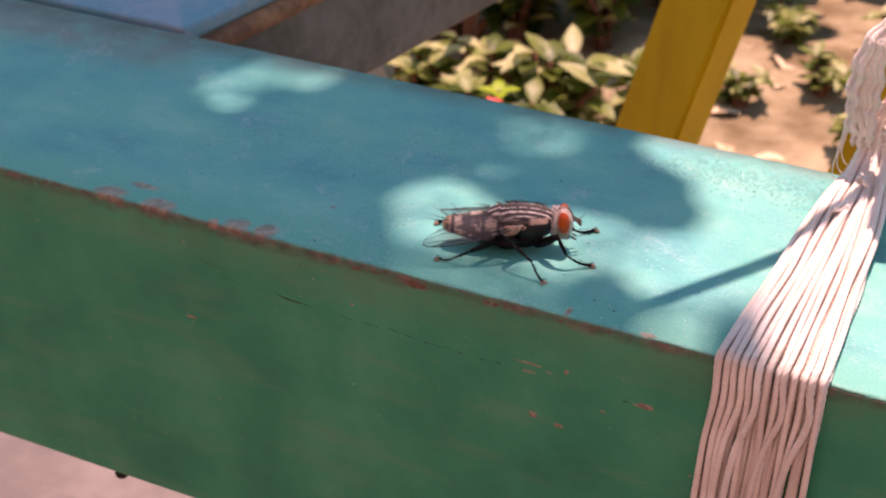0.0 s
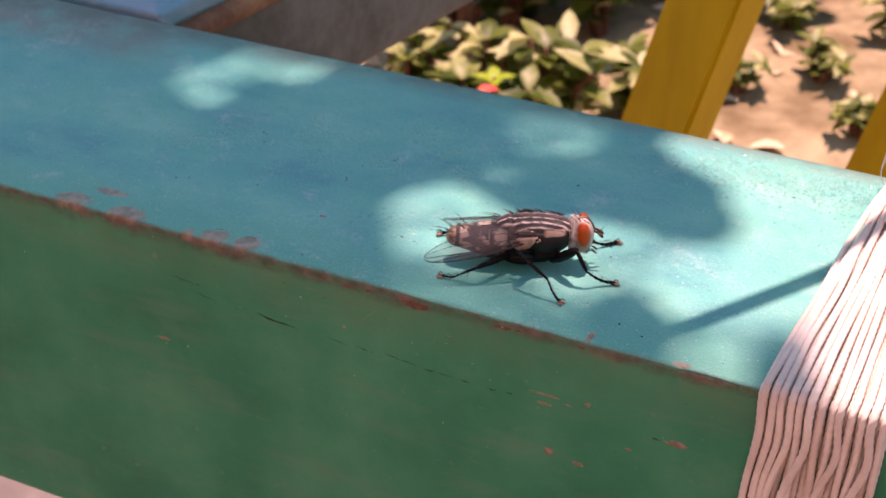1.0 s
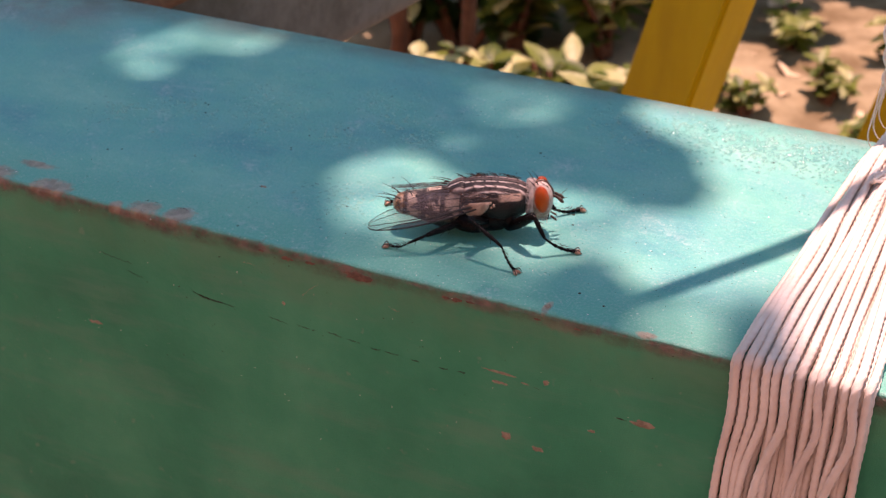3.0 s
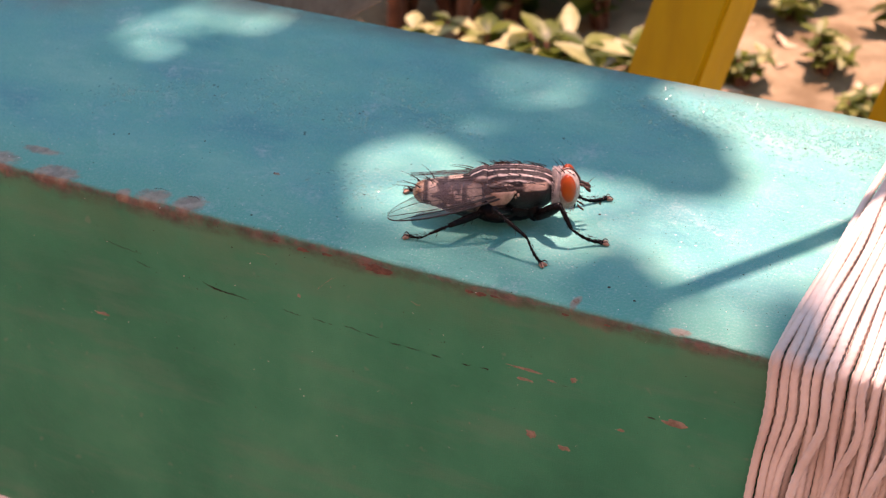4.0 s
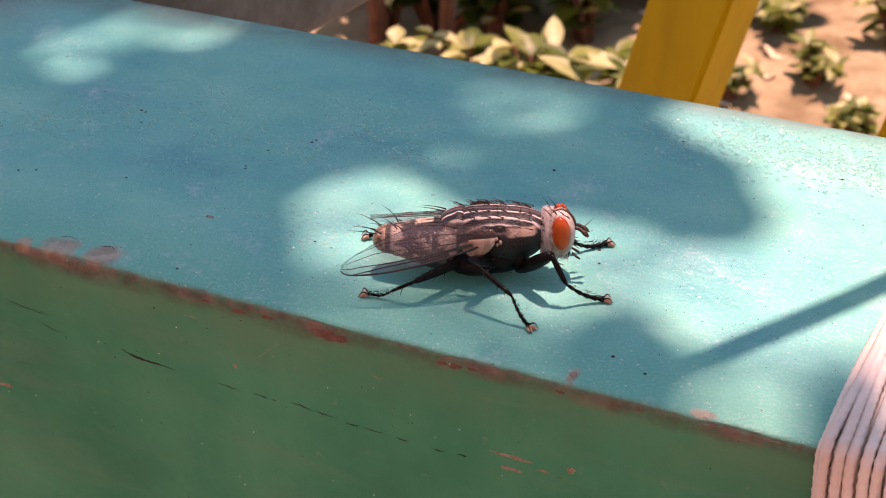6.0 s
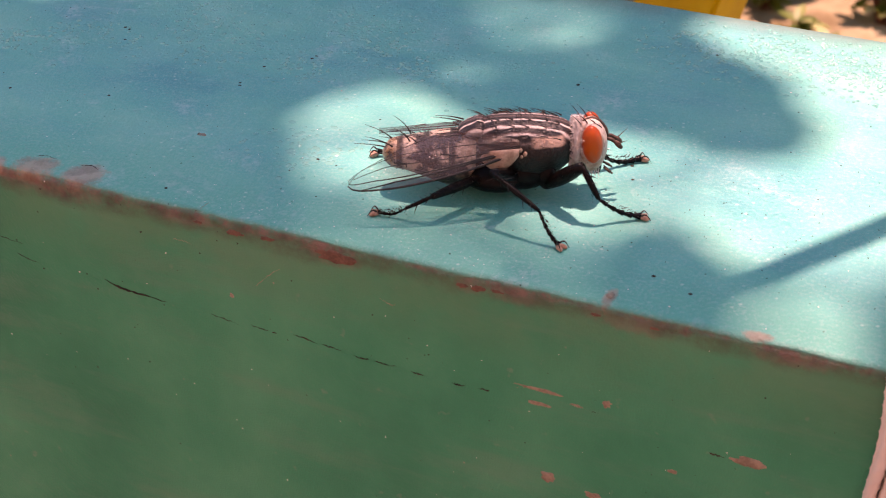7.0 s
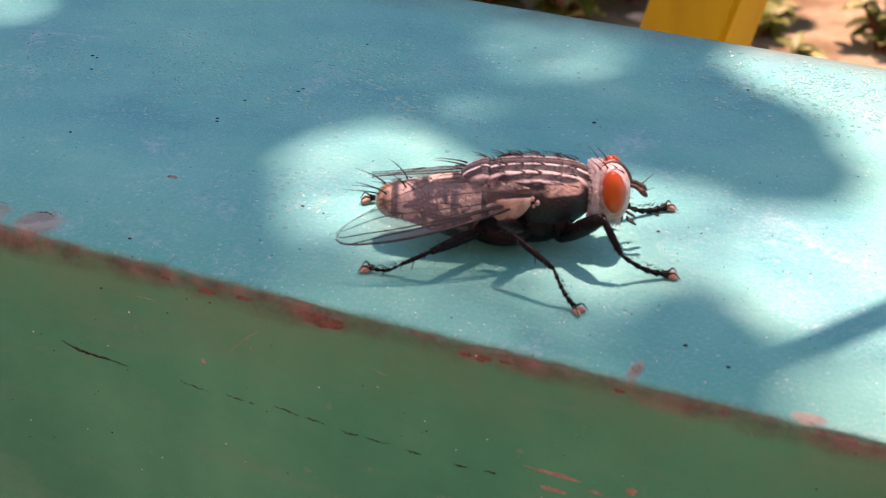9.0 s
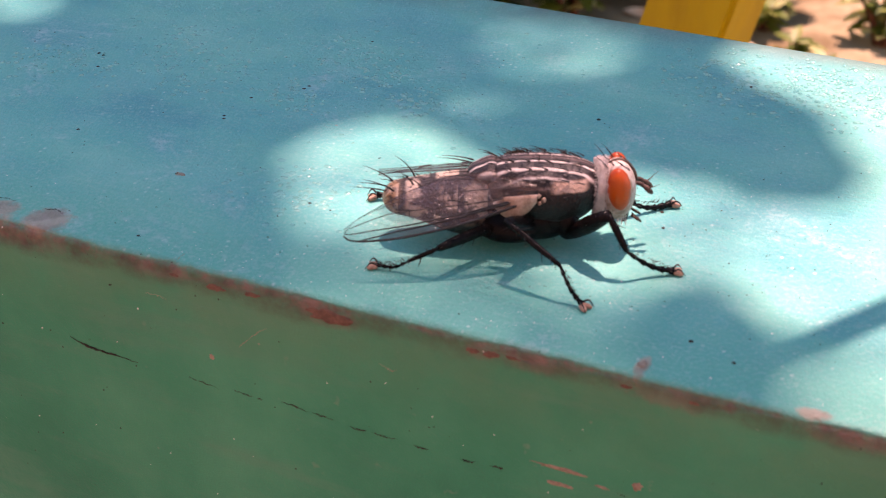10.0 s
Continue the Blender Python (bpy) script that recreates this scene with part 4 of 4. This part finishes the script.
            part("claw", sweep(smooth_line([tuple(b + side * (s * 0.01) + Vector((0, 0, 0.006))), tuple(b + out * 0.022 + side * (s * 0.022) + Vector((0, 0, 0.016))), tuple(b + out * 0.046 + side * (s * 0.03) - Vector((0, 0, b.z - 0.006)))], 3), [0.0045, 0.0045, 0.004, 0.004, 0.003, 0.002, 0.001], 5), BRISTLE, femur)
        for p0, p1, r0, count, length in ((Vector(root), Vector(knee), thick, 22, 0.045), (Vector(knee), Vector(ankle), thick * 0.45, 22, 0.040), (a, b, thick * 0.3, 60, 0.018)):
            along = (p1 - p0).normalized()
            e1 = along.orthogonal().normalized()
            e2 = along.cross(e1)
            for k in range(count):
                w = rng.uniform(0, 2 * math.pi)
                n_ = e1 * math.cos(w) + e2 * math.sin(w)
                q = p0.lerp(p1, rng.uniform(0.08, 0.98))
                big = 1.6 if k % 9 == 0 else 0.8
                spines.append(hair(q + n_ * r0 * 0.7, n_ * 0.8 + along * 0.8, length * rng.uniform(0.6, 1.0) * big, 0.0026 * big, 0, (0, 0, 0), 3, 2))
        part("leg_bristles", join(*spines), BRISTLE, femur)
    leg((0.20, -0.145, 0.10), (0.355, -0.272, 0.262), (0.437, -0.332, 0.125), (0.645, -0.298, 0.018), 0.033)
    leg((0.19, 0.10, 0.13), (0.36, 0.215, 0.20), (0.50, 0.215, 0.055), (0.675, 0.295, 0.02), 0.036)
    leg((0.04, -0.13, 0.13), (-0.075, -0.335, 0.255), (0.15, -0.50, 0.150), (0.243, -0.580, 0.02), 0.028)
    leg((0.04, 0.13, 0.13), (-0.075, 0.32, 0.22), (0.12, 0.46, 0.12), (0.20, 0.54, 0.02), 0.032)
    leg((-0.13, -0.13, 0.125), (-0.365, -0.352, 0.132), (-0.50, -0.335, 0.055), (-0.635, -0.305, 0.02), 0.021)
    leg((-0.11, 0.12, 0.13), (-0.22, 0.29, 0.17), (-0.42, 0.32, 0.085), (-0.69, 0.31, 0.025), 0.032)
    part("coxa", join(ball((0.19, -0.110, 0.125), (0.052, 0.045, 0.070)), ball((0.20, 0.085, 0.125), (0.06, 0.045, 0.065))), BLACK, thorax, "thick black hips of the front legs")
    # made broader than the body so its black also stands for the shadow beneath
    part("underside", ball((-0.06, 0, 0.105), (0.20, 0.195, 0.088), 24, 14), BLACK, thorax, "black underside between the middle and hind legs, widened to deepen the body's shadow")


# ---- plants ----
def leaf(c, way, up, long, wide, fold=0.15, curl=0.2):
    way = Vector(way).normalized()
    side = way.cross(Vector(up))
    side = side.normalized() if side.length > 1e-4 else way.orthogonal().normalized()
    nrm = side.cross(way)
    verts, faces = [], []
    prof = ((0.0, 0.12), (0.22, 0.72), (0.48, 1.0), (0.75, 0.68), (1.0, 0.04))
    for t, w in prof:
        mid = Vector(c) + way * (long * t) - nrm * (curl * long * t * t)
        for s in (-1, 0, 1):
            verts.append(tuple(mid + side * (s * w * wide * 0.5) + nrm * (abs(s) * w * wide * fold)))
    for i in range(len(prof) - 1):
        for j in range(2):
            a = i * 3 + j
            faces.append((a, a + 1, a + 4, a + 3))
    return verts, faces


def build_shrub(x, y, tall, wide, count, seed, size=2.6, label="low shrub with pale green variegated leaves in patchy sun", foliage=None):
    rng = random.Random(seed)
    shrub = thing("shrub", label, "plant", P(x, y, -45.4), group="garden shrubs")
    leaves = []
    for k in range(max(3, count // 22)):
        ex, ey = rng.gauss(0, wide * 0.45), rng.gauss(0, wide * 0.45)
        top = tall * rng.uniform(0.55, 1.0)
        line = smooth_line([(ex * 0.1, ey * 0.1, -0.6), (ex * 0.45, ey * 0.45, top * 0.5), (ex, ey, top)], 4)
        part("stem", sweep(line, [0.42 - 0.03 * i for i in range(len(line))], 6), STEM, shrub)
        for j in range(22):
            t = rng.uniform(0.3, 1.0)
            q = line[min(len(line) - 1, int(t * len(line)))]
            a = rng.uniform(0, 2 * math.pi)
            leaves.append(leaf(q, (math.cos(a), math.sin(a), rng.uniform(-0.1, 0.7)), (0, 0, 1), size * rng.uniform(0.6, 1.25), size * rng.uniform(0.4, 0.62)))
    part("crown", join(*leaves), foliage or SHRUB, shrub)


def build_garden():
    rng = random.Random(77)

    def bed(x, y):
        return -0.56 + 1.02 * x - 0.094 * y, 0.9 + 0.033 * x + 1.12 * y

    for i, (x, y, tall, wide, count, size) in enumerate((
            (-34.5, 76, 6, 4.0, 66, 2.2), (-29, 75, 7, 4.5, 130, 2.6), (-24, 77, 7, 4.5, 150, 2.8), (-19.5, 80, 5, 4, 90, 2.6), (-40, 88, 14, 7, 170, 3.0), (-32, 90, 12, 6, 170, 3.0),
            (-25, 92, 11, 6, 170, 3.0), (-44, 104, 22, 9, 200, 3.4), (-33, 106, 22, 9, 240, 3.4), (-22, 110, 20, 9, 220, 3.4), (-10, 120, 18, 9, 200, 3.4), (-3, 98, 4, 3, 44, 2.0), (-8, 90, 2.5, 2.5, 44, 1.7),
            (-13, 86, 2.5, 2.5, 44, 1.6), (-4, 84, 2.2, 2.5, 44, 1.6), (-12, 98, 4, 3, 44, 2.2), (2, 92, 2.5, 2.5, 44, 1.6))):
        build_shrub(*bed(x, y), tall, wide, count, i + 1, size)
    # the darker leaf colour here carries the deep shade behind the garden
    for i in range(9):
        build_shrub(*bed(-64 + 10 * i + rng.uniform(-2, 2), 122 + rng.uniform(-3, 3)), 36, 11, 330, 40 + i, 5.0, "tall dark green shrub in the shade of the garden's edge", BRANCH_LEAF)
    # low fill in the same dark leaf, to deepen the shaded soil
    for i, (x, y) in enumerate(((-46, 100), (-42, 103.5), (-37.5, 108), (-33.5, 113))):
        build_shrub(x, y, 7, 6, 150, 60 + i, 2.8, "low green shrub with leaves coloured dark to deepen the shade on the soil", BRANCH_LEAF)
    for x, y, r in ((-37.2, 80, 0.62), (-31.9, 80, 0.55)):
        stake = thing("stake", "dark brown weathered stake in the garden soil", "stake", P(*bed(x, y), -46), group="garden stakes")
        part("stick", sweep(smooth_line([(0, 0, 0), (0.3, 0.1, 12), (-0.2, 0, 26)], 6), r, 10), STEM, stake)
    bloom = thing("blossom", "small red blossom on a thin stem among pale leaves", "flower", P(-33.3, 77.7, -45.4))
    part("petals", join(*[leaf((0, 0, 6.0), (math.cos(k * 1.26), math.sin(k * 1.26), 0.5), (0, 0, 1), 0.75, 0.55) for k in range(5)]), PETAL, bloom)
    part("stem", sweep(smooth_line([(0, 0.8, -0.4), (0.2, 0.5, 3.0), (0, 0, 6.1)], 4), 0.12, 6), STEM, bloom)
    sprig = thing("sprig", "young sprig with bright yellow-green leaves in the sun", "plant", P(-33.7, 79.5, -45.4))
    part("stem", sweep(smooth_line([(0, 0.8, -0.4), (0.2, 0.5, 3.0), (0, 0, 6.1)], 4), 0.12, 6), STEM, sprig)
    for k in range(4):
        part("leaf", leaf((0, 0, 5.9), (math.cos(k * 1.6 + 0.4), math.sin(k * 1.6 + 0.4), 0.45), (0, 0, 1), 1.5, 0.95), YOUNG_LEAF, sprig)
    litter = []
    for i in range(170):
        x, y = bed(rng.uniform(-70, 25), rng.uniform(64, 150))
        a = rng.uniform(0, 2 * math.pi)
        litter.append(leaf((x, y, -45.2 + rng.uniform(-0.2, 0.3)), (math.cos(a), math.sin(a), rng.uniform(-0.2, 0.3)), (rng.uniform(-0.4, 0.4), rng.uniform(-0.4, 0.4), 1), rng.uniform(1.6, 3.4), rng.uniform(1.2, 2.4)))
    ob = part("leaf_litter", join(*litter), DRY_LEAF)
    ob.location = P(0, 0, 0)
    tagged(ob, "fallen tan leaves scattered over dry soil", "leaf litter", kind="stuff")


# ---- the leafy branch overhead, whose gaps let the sun through ----
GAP = [(-0.12, 0.1), (-0.24, 0.40), (-0.52, 0.74), (-0.66, 1.04), (-0.69, 1.29), (-0.62, 1.51), (-0.46, 1.65), (-0.31, 1.67), (-0.11, 1.53), (0.14, 1.35), (0.55, 1.42), (0.94, 1.54), (1.26, 1.63), (1.56, 1.60), (1.82, 1.58), (1.98, 1.68),
       (2.03, 1.86), (1.98, 2.06), (1.83, 2.32), (1.68, 2.62), (1.45, 2.82), (1.21, 2.94), (0.99, 3.11), (0.97, 3.29), (1.2, 4.0), (9, 4.0), (9, -0.8), (3.4, -0.6), (3.17, 0.05), (3.0, 0.36), (2.86, 0.64), (2.72, 0.72), (2.56, 0.56), (2.49, 0.36), (2.50, -0.4), (2.06, -0.4), (2.08, 0.30), (2.18, 0.37), (2.07, 0.52), (1.92, 0.64),
       (1.65, 0.80), (1.40, 0.82), (1.24, 0.72), (1.22, 0.34), (1.32, 0.0), (1.3, -0.4), (-0.15, -0.4)]
GAP_BACK = [(-0.34, 2.64), (-0.36, 2.95), (-0.10, 3.21), (0.26, 3.22), (0.43, 3.02), (0.34, 2.71), (0.09, 2.45), (-0.15, 2.47)]
GAP_STREAK = [(-0.27, 1.91), (-0.16, 2.04), (-0.03, 1.98), (-0.09, 1.87)]
GAP_SIDE = [(-3.63, 2.37), (-3.69, 2.73), (-3.48, 2.79), (-3.44, 3.07), (-3.32, 3.33), (-2.9, 3.34), (-2.49, 3.29), (-2.53, 2.92), (-2.84, 2.76), (-3.09, 2.61), (-2.97, 2.47), (-3.13, 2.39), (-2.96, 2.17), (-3.13, 2.01), (-3.37, 2.12)]

THIN_LIT = [(-1.2, 0.7), (-1.2, 2.0), (0.2, 2.0), (0.9, 1.8), (1.6, 1.7), (1.75, 1.2), (1.5, 0.6), (0.4, 0.5)]
CORD_LIT = [(1.95, 0.66), (2.3, 0.62), (2.7, 0.98), (3.05, 0.75), (3.2, 0.45), (2.5, 0.36), (2.6, -0.5), (1.9, -0.5), (1.9, 0.4)]
HALF_LIT = [(-0.80, 0.62), (-0.35, 0.58), (0.3, 0.50), (0.8, 0.46), (1.2, 0.62), (1.5, 0.3), (1.5, -1.0), (-0.8, -1.0)]


def inside(x, y, poly):
    hit = False
    for (ax, ay), (bx, by) in zip(poly, poly[1:] + poly[:1]):
        if (ay > y) != (by > y) and x < (bx - ax) * (y - ay) / (by - ay) + ax:
            hit = not hit
    return hit


def build_branch():
    rng = random.Random(12)
    up = 34.0
    branch = thing("leafy_branch", "leafy green branch overhead that dapples the sunlight", "branch", P(0, 0, up))
    drift = Vector((-SUN.x, -SUN.y, 0))
    leaves = []
    cell = 0.06

    def sunny(x, y):
        # ragged, as leaf tips reach into the gaps
        x += 0.05 * noise.noise(Vector((x * 2.6, y * 2.6, 1.5))) + 0.05 * noise.noise(Vector((x * 7, y * 7, 4.5)))
        y += 0.05 * noise.noise(Vector((x * 2.6, y * 2.6, 8.5))) + 0.05 * noise.noise(Vector((x * 7, y * 7, 12.5)))
        return any(inside(x, y, g) for g in (GAP, GAP_BACK, GAP_STREAK, GAP_SIDE))

    open_ = np.array([[sunny(-13 + cell * (i + 0.5), -4 + cell * (j + 0.5)) for j in range(260)] for i in range(400)])
    grid = np.array([(t, w * k) for t, w in ((0, 0.06), (0.12, 0.26), (0.25, 0.4), (0.37, 0.48), (0.5, 0.5), (0.62, 0.46), (0.75, 0.36), (0.87, 0.2), (1, 0.03)) for k in (-1, -0.5, 0, 0.5, 1)])
    for long, tries in ((2.6, 900), (1.5, 1800), (0.8, 5000), (0.42, 9000), (0.24, 12000)):
        for _ in range(tries):
            x, y = (rng.uniform(-11, 8), rng.uniform(-2.5, 9)) if long > 1 else (rng.uniform(-4.8, 3.6), rng.uniform(-0.8, 4.2))
            a = rng.uniform(0, 2 * math.pi)
            d, e = Vector((math.cos(a), math.sin(a))), Vector((-math.sin(a), math.cos(a)))
            wide = long * 0.55
            rim = np.array([(x, y)]) + grid[:, :1] * long * np.array([(d.x, d.y)]) + grid[:, 1:] * wide * np.array([(e.x, e.y)])
            i = np.clip(((rim[:, 0] + 13) / cell).astype(int), 0, open_.shape[0] - 1)
            j = np.clip(((rim[:, 1] + 4) / cell).astype(int), 0, open_.shape[1] - 1)
            if open_[i, j].any():
                continue
            h = rng.uniform(-1.5, 1.5)
            leaves.append(leaf((x + drift.x * (up + h), y + drift.y * (up + h), h), (d.x, d.y, 0), (0, 0, 1), long, wide, 0.05, 0.03))
    part("foliage", join(*leaves), BRANCH_LEAF, branch)
    # sparse leaves higher up, which thin the sunlight in places without shutting it out
    sparse = []
    for zone, cover, spread in ((GAP_BACK, 0.66, 1.5), (GAP_STREAK, 0.76, 2.2), (GAP_SIDE, 0.65, 1.3), (HALF_LIT, 0.79, 1.0), (CORD_LIT, 0.6, 1.0), (THIN_LIT, 0.27, 1.0)):
        mid = np.mean(zone, 0)
        zone = [tuple(mid + (np.array(p) - mid) * spread) for p in zone]
        (x0, y0), (x1, y1) = np.min(zone, 0), np.max(zone, 0)
        for _ in range(int((x1 - x0) * (y1 - y0) * -math.log(1 - cover) / 0.0135)):
            x, y, h, a = rng.uniform(x0, x1), rng.uniform(y0, y1), rng.uniform(44, 58), rng.uniform(0, 2 * math.pi)
            if inside(x, y, zone):
                sparse.append(leaf((x + drift.x * h, y + drift.y * h, h - up), (math.cos(a), math.sin(a), 0), (0, 0, 1), 0.20, 0.115, 0.05, 0.03))
    part("upper_foliage", join(*sparse), BRANCH_LEAF, branch)
    # an added tree out of view, placed so its shadow darkens the far soil
    shade = thing("shade_tree", "unseen leafy tree added to throw shade on the garden soil", "tree", P(-40, 130, 12))
    far = []
    for i in range(560):
        a = rng.uniform(0, 2 * math.pi)
        x, y = (rng.uniform(-16, 17), rng.uniform(-2, 22)) if i < 420 else (rng.uniform(-18, 5), rng.uniform(-12, -2))
        far.append(leaf((x, y, rng.uniform(-3, 3)), (math.cos(a), math.sin(a), rng.uniform(-0.3, 0.2)), (0, 0, 1), rng.uniform(3.2, 5.2), rng.uniform(1.8, 3.0)))
    part("crown", join(*far), BRANCH_LEAF, shade)
    line = smooth_line([(-66, 72, -60), (-65, 69, -12), (-58, 56, 30), (-30, 20, 16), (-14, 6, 3), (6, 2, 1)], 6)
    part("trunk", sweep(line, [2.4 - 0.07 * i for i in range(len(line))], 8), BARK, shade)
    line = smooth_line([(-40, 42, 9), (-18, 33, 4), (-5, 27, 2.5), (6, 22, 3)], 8)
    part("limb", sweep(line, [1.0 - 0.03 * i for i in range(len(line))], 10), BARK, branch)
    # a bare twig that hangs lower and throws the straight shadow
    ends = []
    for x, y, h in ((1.75, 0.12, 9.6), (2.30, 0.97, 8.6), (2.67, 1.57, 7.8), (3.05, 2.30, 7.2), (3.9, 4.2, 8.5), (4.6, 8.0, 17.0)):
        ends.append((x + drift.x * h, y + drift.y * h, h - up))
    ends.append((3.0, 23.4, 2.6))
    part("twig", sweep(smooth_line(ends, 6), 0.085, 8), BARK, branch)


build_ground()
build_wall()
build_sky_block()
build_frame()
build_posts()
build_cords()
build_fly()
build_garden()
build_branch()
